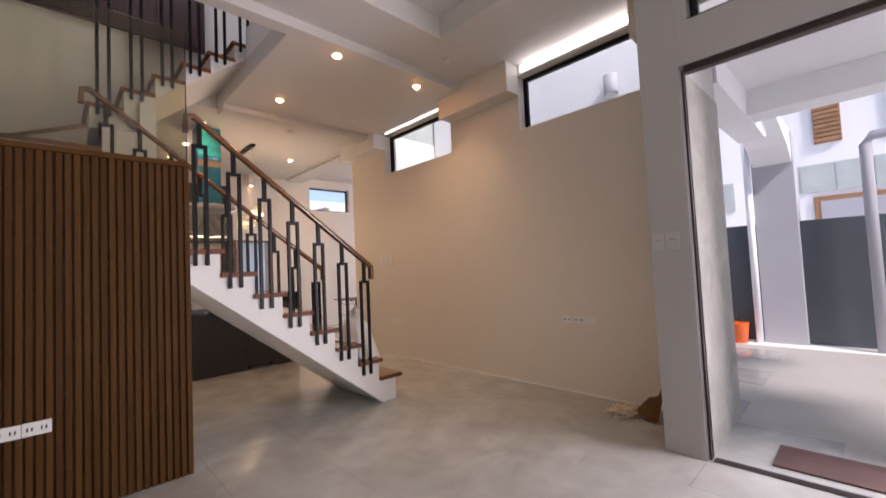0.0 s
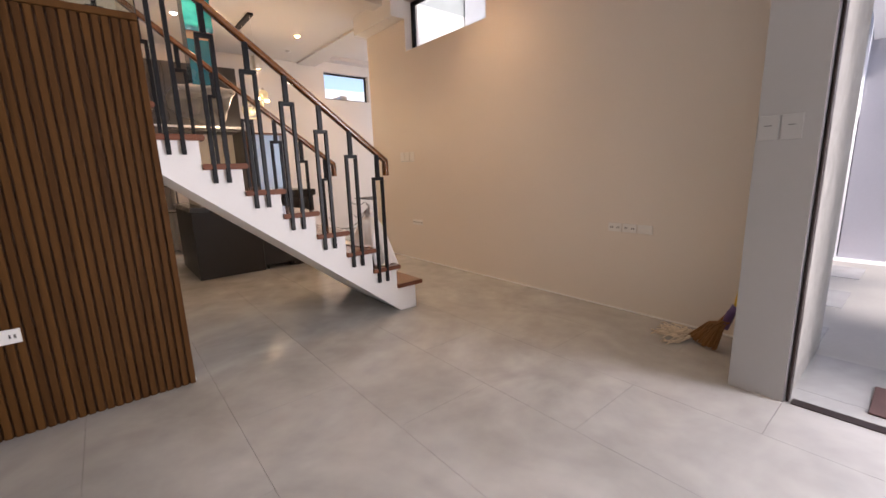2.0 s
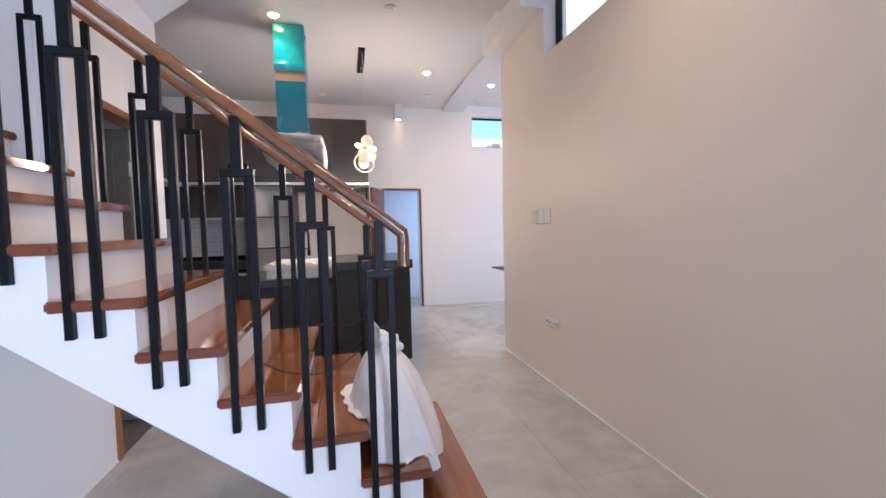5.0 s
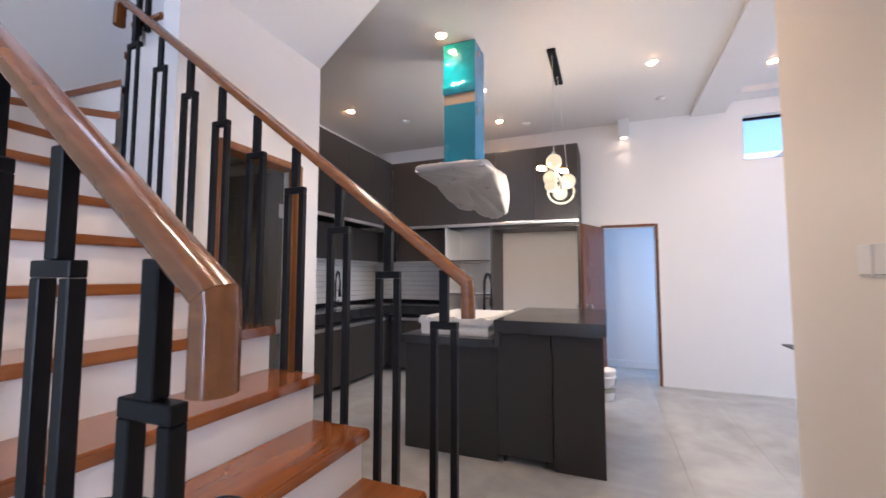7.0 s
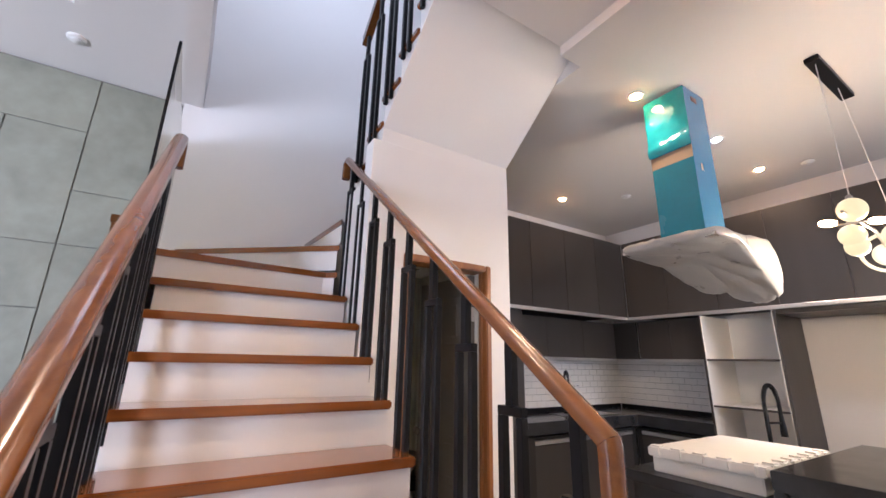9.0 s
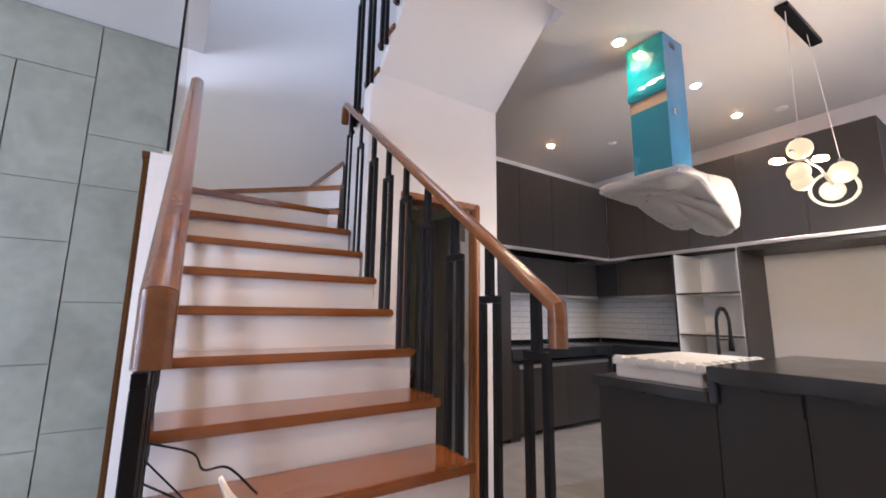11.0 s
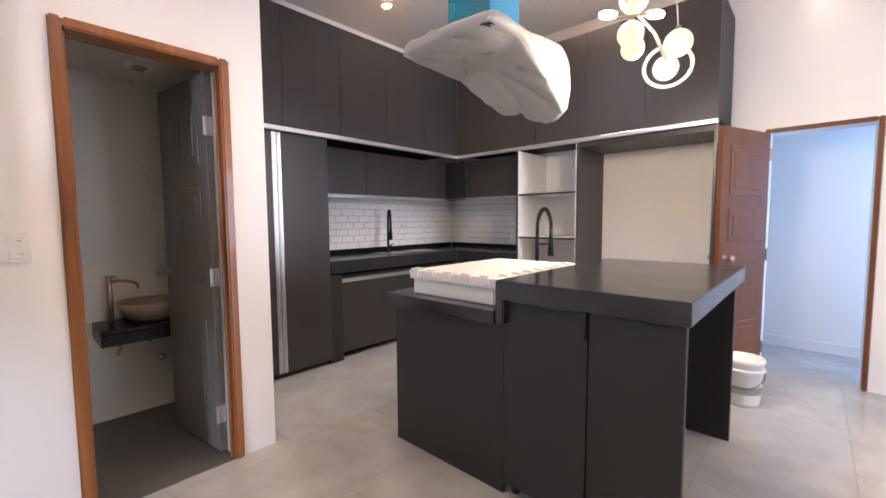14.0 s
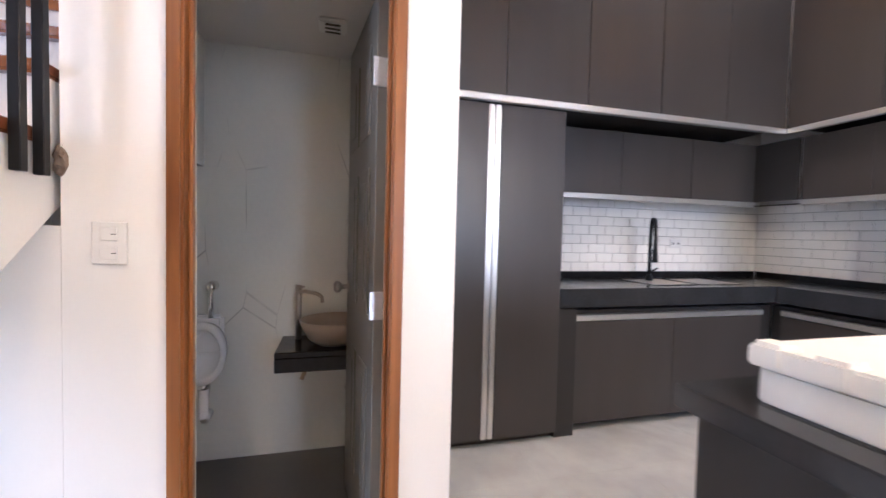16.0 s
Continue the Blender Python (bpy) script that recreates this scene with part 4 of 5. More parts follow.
def wrap_sheet():
    """Plastic drawn over the canopy: tight along one edge, hanging loose and crumpled on the other side."""
    bm = bmesh.new()
    n, rings = 96, []
    cx, cy = -0.955, 3.09
    keys = [(0.30, 2.40, 0.0), (0.42, 2.375, 0.0), (0.70, 2.335, 0.0), (0.97, 2.305, 0.0), (1.0, 2.29, 0.1), (1.0, 2.272, 0.5), (0.985, 2.258, 0.9),
            (0.93, 2.245, 1.0), (0.80, 2.235, 1.0), (0.6, 2.225, 1.0), (0.35, 2.22, 1.0), (0.02, 2.22, 1.0)]
    levels = []
    for (s0, z0, g0), (s1, z1, g1) in zip(keys, keys[1:]):
        levels += [(s0 + (s1 - s0) * t / 3, z0 + (z1 - z0) * t / 3, g0 + (g1 - g0) * t / 3) for t in range(3)]
    for li, (s, z, sag) in enumerate(levels):
        ring = []
        for i in range(n):
            a = 2 * math.pi * i / n
            c, sn = math.cos(a), math.sin(a)
            k = (abs(c) ** 7 + abs(sn) ** 7) ** (-1 / 7)
            x, y = cx + 0.335 * s * c * k, cy + 0.45 * s * sn * k
            loose = min(1.0, max(0.0, 0.12 + ((x - cx) * 0.5 + (y - cy)) / 0.55))
            along, over = (x - cx) * 0.45 + (y - cy) * 0.9, (x - cx) * 0.9 - (y - cy) * 0.45
            fold = 0.5 - abs(noise.noise((over * 6 + z * 4, along * 1.6, z * 6)))
            fine = 0.5 - abs(noise.noise((over * 17, along * 5 + 3, z * 11)))
            crease = noise.noise((x * 4, y * 4, z * 3)) * 0.016 + fold ** 3 * 0.24 + fine ** 4 * 0.10 * loose - 0.02
            zz = z - sag * 0.26 * loose ** 1.2 + crease * (0.5 + 1.2 * loose)
            if li < 12:
                zz += 0.05 * loose * (1 - abs(s - 0.6)) + 0.03 * loose * noise.noise((a * 2.5, li * 0.27, 0))
            push = 1 + loose * (0.05 * noise.noise((a * 3, li * 0.17, 7)))
            ring.append(bm.verts.new((cx + (x - cx) * push, cy + (y - cy) * push, zz)))
        rings.append(ring)
    for p, q in zip(rings, rings[1:]):
        for i in range(n):
            bm.faces.new((p[i], p[(i + 1) % n], q[(i + 1) % n], q[i]))
    bm.faces.new(rings[-1])
    bmesh.ops.recalc_face_normals(bm, faces=bm.faces)
    return bm


part("plastic_wrap", wrap_sheet(), WRAP, hd, "milky crumpled plastic wrap", True)

# pendant lamp
pd = thing("pendant_lamp", (-0.185, 3.58, ZC), "brass and glass globe pendant lamp over the island, lit", "pendant lamp")
part("canopy_bar", box(-0.225, 3.24, ZC - 0.035, -0.15, 3.93, ZC - 0.001, 0.004), STEEL, pd)
part("cable", tube([(-0.185, 3.30, ZC - 0.035), (-0.168, 3.17, 2.42)], 0.003, 6), PLATE, pd)
part("cable", tube([(-0.185, 3.72, ZC - 0.035), (-0.10, 3.68, 2.36)], 0.0025, 6), PLATE, pd)
part("arm", tube([(-0.19, 3.06, 2.33), (-0.15, 3.42, 2.28), (-0.17, 3.76, 2.22)], 0.009), NICKEL, pd)
part("arm", tube([(-0.245, 3.10, 2.27), (-0.10, 3.22, 2.29)], 0.006), NICKEL, pd)
part("arm", tube([(-0.205, 3.25, 2.20), (-0.16, 3.30, 2.30)], 0.006), NICKEL, pd)
part("arm", tube([(-0.10, 3.68, 2.29), (-0.165, 3.70, 2.235)], 0.006), NICKEL, pd)
for gx, gy, gz, r in ((-0.168, 3.15, 2.352, 0.066), (-0.21, 3.24, 2.232, 0.062), (-0.208, 3.27, 2.172, 0.056), (-0.10, 3.68, 2.292, 0.074), (-0.182, 3.77, 2.20, 0.070)):
    ball = part("globe", lathe([(r * math.sin(math.pi * i / 14), -r * math.cos(math.pi * i / 14)) for i in range(15)], (gx, gy, gz), seg=24), GLOBE, pd, "frosted glowing glass globe", True)
    part("cap", lathe([(0.016, 0), (0.016, 0.016), (0.008, 0.024)], (gx, gy, gz + r - 0.003), seg=12), NICKEL, ball)
for gx, gy, gz in ((-0.262, 3.08, 2.285), (-0.098, 3.235, 2.287)):
    bulb = lathe([(0.0, -0.042), (0.012, -0.038), (0.019, -0.02), (0.020, 0.01), (0.014, 0.036), (0.0, 0.042)], (0, 0, 0), "x", 16)
    bmesh.ops.transform(bulb, matrix=Matrix.Translation((gx, gy, gz)) @ Matrix.Rotation(0.7, 4, "Z"), verts=bulb.verts)
    part("bulb", bulb, WARM, pd, "small bare glowing bulb", True)
part("ring", tube([(-0.175 + 0.122 * math.cos(a), 3.785 + 0.03 * math.cos(a), 2.215 + 0.118 * math.sin(a)) for a in [2 * math.pi * i / 40 for i in range(41)]], 0.011, 8), GLOBE, pd, "glowing ring", True)


# ceiling lamps
def downlight(x, y, z, warm=True, watts=20.0, label=""):
    d = thing("downlight", (x, y, z), label or "round recessed ceiling downlight, switched on", "downlight", "ceiling downlights")
    part("trim_ring", lathe([(0.038, 0.0), (0.038, -0.006), (0.055, -0.008), (0.06, -0.0005)], (x, y, z), seg=28), PLATE, d, smooth=True)
    part("diffuser", lathe([(0.0, -0.026), (0.018, -0.0235), (0.031, -0.016), (0.0375, -0.005), (0.0375, -0.001), (0.0, -0.001)], (x, y, z), seg=24), WARM if warm else COLD, d)
    lamp = new("downlight_beam", bpy.data.lights.new("downlight_beam", "SPOT"))
    lamp.data.energy, lamp.data.spot_size, lamp.data.spot_blend, lamp.data.shadow_soft_size = watts, radians(125), 0.8, 0.09
    lamp.data.color = (1.0, 0.70, 0.40) if warm else (0.95, 0.98, 1.0)
    lamp.matrix_world = look((x, y, z - 0.032), (x, y, 0))


downlight(-1.03, 2.69, ZC, True, 17)
downlight(0.68, 3.85, ZC, True, 17)
for x, y in ((-0.485, 0.04), (-0.511, 1.372)):
    downlight(x, y, ZC, True, 28)
downlight(0.56, 0.075, ZC, True, 32)
downlight(-2.68, 3.75, ZC, True, 24)
downlight(-1.04, 4.75, ZC, True, 45)
downlight(-1.0, 3.81, ZC, False, 36)
for x, y in ((1.86, 4.6), (1.95, 3.6)):
    downlight(x, y, ZC + 0.159, True)
for x, y, z in ((0.54, 1.4, ZC), (0.05, 2.35, ZC), (-0.72, 4.95, ZC), (0.85, 4.75, ZC), (-2.2, 4.3, ZC), (0.55, -0.45, ZL), (-2.75, -0.75, ZL)):
    s = thing("smoke_detector", (x, y, z), "small white round ceiling fitting, unlit", "ceiling fitting", "unlit ceiling fittings")
    part("base", lathe([(0.052, -0.0005), (0.052, -0.012), (0.044, -0.016)], (x, y, z), seg=24), PLATE, s, smooth=True)
    part("cap", lathe([(0.034, -0.0165), (0.028, -0.024), (0.0, -0.025)], (x, y, z), seg=20), PLATE, s, smooth=True)
sb = thing("ceiling_spot", (0.475, 5.34, 3.3), "white box-shaped surface spot under the ceiling, switched on", "spot lamp")
part("housing", box(0.41, 5.27, 3.185, 0.54, 5.405, ZC - 0.001, 0.004), PLATE, sb)
part("diffuser", lathe([(0.0, -0.003), (0.03, -0.003), (0.03, -0.0005), (0.0, -0.0005)], (0.475, 5.34, 3.185), seg=18), SPOTG, sb)
lamp = new("ceiling_spot_beam", bpy.data.lights.new("ceiling_spot_beam", "SPOT"))
lamp.data.energy, lamp.data.spot_size, lamp.data.spot_blend, lamp.data.color = 1.8, radians(70), 0.8, (1, 0.72, 0.45)
lamp.matrix_world = look((0.475, 5.34, 3.17), (0.475, 5.36, 0))
lamp = new("pendant_glow", bpy.data.lights.new("pendant_glow", "POINT"))
lamp.data.energy, lamp.data.color, lamp.data.shadow_soft_size = 26, (1, 0.78, 0.48), 0.12
lamp.location = (-0.16, 3.48, 2.08)


# sockets and switches
def plate(x, y, z, axis, wide, high, marks, label, category="socket", cover=PLATE):
    """A wall plate; axis: the way that it faces, as '+x', '-x' or '-y'. marks: (u, v, w, h) on it."""
    p = thing("wall_plate", (x, y, z), label, category, "wall plates")

    def slab(u, v, w, h, d0, d1, bev=0.0):
        if axis[1] == "x":
            s = 1 if axis[0] == "+" else -1
            return box(x + s * d0, y + u - w / 2, z + v - h / 2, x + s * d1, y + u + w / 2, z + v + h / 2, bev)
        return box(x + u - w / 2, y - d0, z + v - h / 2, x + u + w / 2, y - d1, z + v + h / 2, bev)
    part("cover", slab(0, 0, wide, high, 0.0005, 0.009, 0.002), cover, p)
    if category == "switch" and len(marks) == 2:
        for u, v, w, h in marks:
            rk = part("rocker", slab(0.0, v, wide * 0.5, high * 0.32, 0.0092, 0.0125, 0.0025), cover, p)
            part("mark", slab(u, v, 0.012, 0.002, 0.0127, 0.0132), SLOT, rk)
        return p
    for u, v, w, h in marks:
        part("slot", slab(u, v, w, h, 0.0092, 0.0105), SLOT, p)
    return p


def duplex():
    return [(u + s, v, 0.006, 0.016) for u in (-0.028, 0.028) for s in (-0.008, 0.008) for v in (0.0,)]


for yy in (-1.288, -1.414):
    plate(XE, yy, 0.722, "-x", 0.118, 0.072, duplex(), "white double wall socket in the cream hall wall")
plate(XE, -1.54, 0.722, "-x", 0.118, 0.072, [], "white blank wall plate in the cream hall wall")
for yy in (1.632, 1.516):
    plate(XE, yy, 0.535, "-x", 0.112, 0.07, duplex(), "white double wall socket low in the hall wall")
for yy in (1.868, 1.755, 1.642):
    plate(XE, yy, 1.434, "-x", 0.10, 0.135, [(0, -0.058, 0.08, 0.003)], "white wall switch in the cream hall wall", "switch")
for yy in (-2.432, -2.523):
    plate(0.493, yy, 1.405, "-x", 0.082, 0.118, [(0.0, 0.01, 0.03, 0.003)], "wall switch on the entrance pier, greyed by painted shade", "switch", GREYP)
plate(XW, 1.105, 1.225, "+x", 0.085, 0.118, [(0.012, 0.025, 0.03, 0.003), (0.012, -0.028, 0.03, 0.003)], "white double wall switch beside the toilet door", "switch")
for xx in (-2.555, -2.675, -2.79):
    plate(xx, -0.1970, 0.526, "-y", 0.118, 0.072, [(u + s, 0, 0.007, 0.02) for u in (-0.028, 0.028) for s in (-0.009, 0.009)], "white double socket on the slatted wall")
plate(-3.20, -1.0, 0.555, "+x", 0.115, 0.07, duplex(), "white double socket on the grey tiled wall")
plate(-1.28, 5.40, 1.32, "-y", 0.1, 0.07, [(-0.02, 0, 0.006, 0.016), (0.02, 0, 0.006, 0.016)], "white socket inside the open shelf unit")
plate(-1.28, 5.40, 0.93, "-y", 0.1, 0.07, [(-0.01, 0, 0.006, 0.016), (0.01, 0, 0.006, 0.016)], "white socket low inside the open shelf unit")
plate(-3.30, 4.5, 1.24, "+x", 0.115, 0.07, duplex(), "white double socket on the tiled splashback")

# broken plaster at the stair opening
bm = bmesh.new()
r = bmesh.ops.create_icosphere(bm, subdivisions=3, radius=1)
for v in bm.verts:
    v.co = Vector((XW - 0.005 + v.co.x * 0.012, 0.992 + v.co.y * 0.020, 1.445 + v.co.z * 0.045)) + 0.008 * Vector((noise.noise(v.co * 4), noise.noise(v.co * 5), noise.noise(v.co * 3)))
solo("broken_plaster", bm, mat("broken_plaster", (0.17, 0.13, 0.10), 0.9, var=0.4, coarse=30, bump=0.6), "rough patch of broken grey plaster at the stair opening", "plaster patch")

# ---- toilet ----
vt = thing("vanity_shelf", (-2.74, 1.68, 0.6), "black granite vanity shelf fixed to the veined tile wall", "vanity")
part("slab", box(BX + 0.001, 1.43, 0.645, -2.56, 1.964, 0.675, 0.004), BLACKST, vt)
part("apron", box(-2.585, 1.43, 0.575, -2.56, 1.964, 0.6445, 0.003), BLACKST, vt)
part("side_apron", box(BX + 0.001, 1.43, 0.575, -2.586, 1.455, 0.6445, 0.003), BLACKST, vt)
bs = thing("wash_basin", (-2.72, 1.70, 0.675), "round taupe vessel basin on the black vanity shelf", "basin")
part("bowl", lathe([(0.0, 0.001), (0.09, 0.001), (0.135, 0.03), (0.17, 0.09), (0.182, 0.13), (0.176, 0.132), (0.16, 0.09), (0.125, 0.04), (0.0, 0.02)], (-2.715, 1.715, 0.675), seg=36), BASIN, bs, smooth=True)
tp = thing("basin_tap", (-2.83, 1.52, 0.675), "tall brushed steel basin tap", "tap")
part("post", tube([(-2.82, 1.52, 0.676), (-2.82, 1.52, 0.975)], 0.016, 14), NICKEL, tp, smooth=True)
part("spout", tube([(-2.82, 1.52, 0.935), (-2.78, 1.56, 0.945), (-2.72, 1.62, 0.94), (-2.70, 1.645, 0.925), (-2.695, 1.65, 0.895)], 0.010, 10), NICKEL, tp, smooth=True)
part("lever", tube([(-2.82, 1.52, 0.965), (-2.79, 1.55, 0.968)], 0.006, 8), NICKEL, tp)
for yy, dz in ((1.56, 0.0), (1.74, 0.05)):
    v = thing("angle_valve", (-2.87, yy, 0.52), "brass angle valve under the vanity shelf", "valve", "angle valves")
    part("body", tube([(BX + 0.001, yy, 0.50 + dz), (-2.84, yy, 0.50 + dz), (-2.82, yy, 0.52 + dz), (-2.82, yy, 0.574)], 0.011, 10), NICKEL, v, smooth=True)
    part("handle", tube([(-2.82, yy, 0.50 + dz), (-2.82, yy - 0.02, 0.45 + dz)], 0.012, 10), CARD, v)
fl = thing("floor_cleanout", (-2.89, 1.8, 0.34), "small chrome pipe cap on the toilet wall", "pipe cap")
part("cap", lathe([(0.026, 0.001), (0.026, 0.01), (0.012, 0.022), (0.0, 0.022)], (BX, 1.80, 0.36), "x", 18), CHROME, fl, smooth=True)
ur = thing("urinal", (-2.78, 1.07, 0.42), "white ceramic wall urinal with a chrome flush pipe", "urinal")
bm = lathe([(0.0, 0.0), (0.10, 0.0), (0.14, 0.06), (0.158, 0.15), (0.154, 0.16), (0.128, 0.162), (0.118, 0.15), (0.10, 0.07), (0.06, 0.03), (0.0, 0.025)], (0, 0, 0), "x", 36)
bmesh.ops.transform(bm, matrix=Matrix.Translation((BX + 0.002, 1.062, 0.635)) @ Matrix.Diagonal((1, 0.72, 1.03, 1)), verts=bm.verts)
part("bowl", bm, CERAM, ur, smooth=True)
part("shield", box(BX + 0.001, 0.985, 0.60, BX + 0.06, 1.14, 0.815, 0.02, 3), CERAM, ur)
part("flush_pipe", tube([(-2.85, 1.078, 0.80), (-2.85, 1.078, 0.96)], 0.013), CHROME, ur, smooth=True)
part("push_valve", lathe([(0.028, 0), (0.03, 0.02), (0.022, 0.06), (0.0, 0.065)], (BX + 0.001, 1.078, 0.965), "x", 18), CHROME, ur, smooth=True)
part("waste_pipe", tube([(-2.80, 1.06, 0.485), (-2.80, 1.06, 0.41), (-2.80, 1.058, 0.40), (-2.80, 1.058, 0.29), (-2.82, 1.058, 0.27), (BX + 0.001, 1.058, 0.27)], 0.024), CERAM, ur, smooth=True)

part("waste_nut", lathe([(0.03, 0), (0.032, 0.008), (0.03, 0.03)], (-2.80, 1.06, 0.44), seg=16), CHROME, ur, smooth=True)
cv = thing("ceiling_vent", (-2.52, 1.68, 2.26), "small off-white slotted vent on the toilet ceiling", "vent")
part("cover", box(-2.585, 1.62, 2.238, -2.455, 1.75, 2.2605, 0.008, 2), PLATE, cv)
for i in range(3):
    part("slot", box(-2.57 + 0.038 * i, 1.65, 2.2365, -2.552 + 0.038 * i, 1.72, 2.2378), SLOT, cv)

# ---- bag, cables, broom, mop, mat ----
def curve_of(pts, n=7):
    """A smooth line through points."""
    v = [Vector(q) for q in pts]
    v = [2 * v[0] - v[1]] + v + [2 * v[-1] - v[-2]]
    out = []
    for i in range(1, len(v) - 2):
        for j in range(n):
            t = j / n
            out.append(0.5 * (2 * v[i] + (v[i + 1] - v[i - 1]) * t + (2 * v[i - 1] - 5 * v[i] + 4 * v[i + 1] - v[i + 2]) * t * t + (3 * v[i] - v[i - 1] - 3 * v[i + 1] + v[i + 2]) * t ** 3))
    return out + [v[-2]]


def bag():
    """A woven bag over the lowest steps: gathered and tied at the top, folds spreading out below."""
    bm = bmesh.new()
    n, rings = 64, []
    top = Vector((-0.30, 0.19, 0.93))
    for j in range(21):
        s = j / 20
        ring = []
        for i in range(n):
            a = 2 * math.pi * i / n
            r = 0.028 + 0.016 * math.sin(s * 10 * math.pi) if s < 0.1 else 0.03 + 0.23 * ((s - 0.1) / 0.9) ** 0.5
            fold = 1 + (0.14 * noise.noise((math.cos(a) * 2.2, math.sin(a) * 2.2, s * 1.2)) + 0.05 * math.sin(a * 9 + 3 * s) + 0.03 * math.sin(a * 17 - 4 * s)) * min(1, s * 2.6)
            x = top.x + 0.05 * s + r * fold * math.cos(a) * 0.85
            y = top.y + 0.09 * s + r * fold * math.sin(a)
            z = top.z - 0.56 * s ** 0.95 + 0.02 * noise.noise((x * 6, y * 6, s))
            step = 0.0
            for k in range(1, 5):
                if x < XF[k] + 0.006:
                    step = tread_z(k)
            z = max(z, step + 0.006 + 0.004 * (j % 2))
            ring.append(bm.verts.new((x, max(y, 0.02), z)))
        rings.append(ring)
    for p, q in zip(rings, rings[1:]):
        for i in range(n):
            bm.faces.new((p[i], p[(i + 1) % n], q[(i + 1) % n], q[i]))
    bm.faces.new(rings[0])
    bmesh.ops.recalc_face_normals(bm, faces=bm.faces)
    return bm


bg = thing("woven_bag", (-0.28, 0.22, 0.385), "white woven plastic bag tied shut, slumped over the lowest treads", "bag")
part("sack", bag(), CLOTH, bg, smooth=True)
bm = bmesh.new()
rings = []
for j in range(41):
    q = j / 40
    c = Vector((-0.262, 0.228, 0.835)).lerp(Vector((-0.345, 0.125, 0.985)), q) + Vector((0.012 * math.sin(q * 9), 0, 0.008 * math.sin(q * 7)))
    size = 0.05 * (1 - q) ** 1.3 + 0.004 + 0.006 * math.exp(-((q - 0.5) / 0.1) ** 2)
    ring = []
    for i in range(36):
        a = 2 * math.pi * i / 36
        f = size * (1 + 0.13 * math.sin(5 * a + 9 * q) + 0.09 * math.sin(9 * a - 5 * q) + 0.25 * noise.noise((math.cos(a) * 2, math.sin(a) * 2, q * 7)))
        ring.append(bm.verts.new(c + f * (math.cos(a) * Vector((0.78, -0.62, 0)) + math.sin(a) * Vector((0.38, 0.48, 0.79)))))
    rings.append(ring)
for p, q in zip(rings, rings[1:]):
    for i in range(36):
        bm.faces.new((p[i], p[(i + 1) % 36], q[(i + 1) % 36], q[i]))
bm.faces.new(rings[0]), bm.faces.new(rings[-1])
bmesh.ops.recalc_face_normals(bm, faces=bm.faces)
part("knot", bm, CLOTH, bg, "twisted gathered neck", True)
part("tie_wire", tube(curve_of([(-0.25, 0.24, 0.84), (-0.20, 0.27, 0.80), (-0.18, 0.28, 0.73), (-0.20, 0.25, 0.66), (-0.24, 0.18, 0.62)]), 0.0028, 6), STEEL, bg)
for i, pts in enumerate(([(-0.30, 0.19, 0.96), (-0.36, 0.14, 1.0), (-0.42, 0.10, 0.985), (-0.50, 0.08, 1.0), (-0.555, -0.008, 1.02)],
                         [(-0.29, 0.20, 0.95), (-0.36, 0.13, 0.93), (-0.45, 0.10, 0.88), (-0.50, 0.07, 0.90), (-0.57, -0.008, 0.93)],
                         [(-0.31, 0.18, 0.94), (-0.40, 0.15, 0.86), (-0.52, 0.12, 0.80), (-0.66, 0.10, 0.82), (-0.76, -0.008, 0.92)])):
    tagged(solo("loose_cable", tube(curve_of(pts), 0.0025, 6), STEEL, "thin dark cable looped between balusters and bag", "cable", "loose cables", smooth=True))

br = thing("broom", (1.0, -2.1, 0), "soft brown broom with yellow handle leaning in the corner", "broom")
bm = bmesh.new()
random.seed(5)
for i in range(150):
    u = random.random()
    a = random.uniform(-1, 1)
    bx, by = 0.955 + random.uniform(-0.02, 0.02), -2.235 + random.uniform(-0.02, 0.02)
    ex, ey = 0.96 + 0.06 * a + random.uniform(-0.02, 0.02), -2.10 + 0.06 * a + random.uniform(-0.05, 0.05)
    tube([(bx, by, 0.21), ((bx + ex) / 2 + 0.01, (by + ey) / 2, 0.14 + 0.03 * random.random()), (ex, ey, 0.012 + 0.02 * random.random())], 0.0055, 4, bm)
part("broom_head", bm, BROOMF, br)
part("socket", tube([(0.955, -2.22, 0.16), (0.965, -2.25, 0.27), (0.97, -2.27, 0.32)], 0.026, 12), VIOLET, br, smooth=True)
part("handle", tube([(0.968, -2.265, 0.31), (1.10, -2.395, 1.3)], 0.011, 10), YELLOW, br, smooth=True)
mp = thing("string_mop", (1.1, -1.9, 0), "off-white cotton string mop head lying on the floor", "mop")
bm = bmesh.new()
for i in range(46):
    x, y = 1.02 + random.uniform(-0.05, 0.1), -2.0 + random.uniform(-0.05, 0.06)
    pts, a = [], random.uniform(1.1, 2.6)
    for j in range(9):
        pts.append((min(x, 1.19), y, 0.008 + 0.012 * random.random() + 0.02 * math.exp(-j)))
        a += random.uniform(-0.6, 0.6)
        x, y = x + 0.028 * math.cos(a), y + 0.028 * abs(math.sin(a))
    tube(pts, 0.0042, 4, bm)
part("mop_head", bm, MOPS, mp)
part("handle", tube([(1.03, -2.08, 0.03), (1.10, -2.36, 0.46)], 0.011, 10), FRAMEWOOD, mp, smooth=True)
bm = bmesh.new()
boxm(bm, 0.66, -3.62, 0.001, 1.02, -2.93, 0.012, 0.004)
solo("door_mat", bm, MATB, "dark brown rectangular door mat outside the sliding door", "door mat")

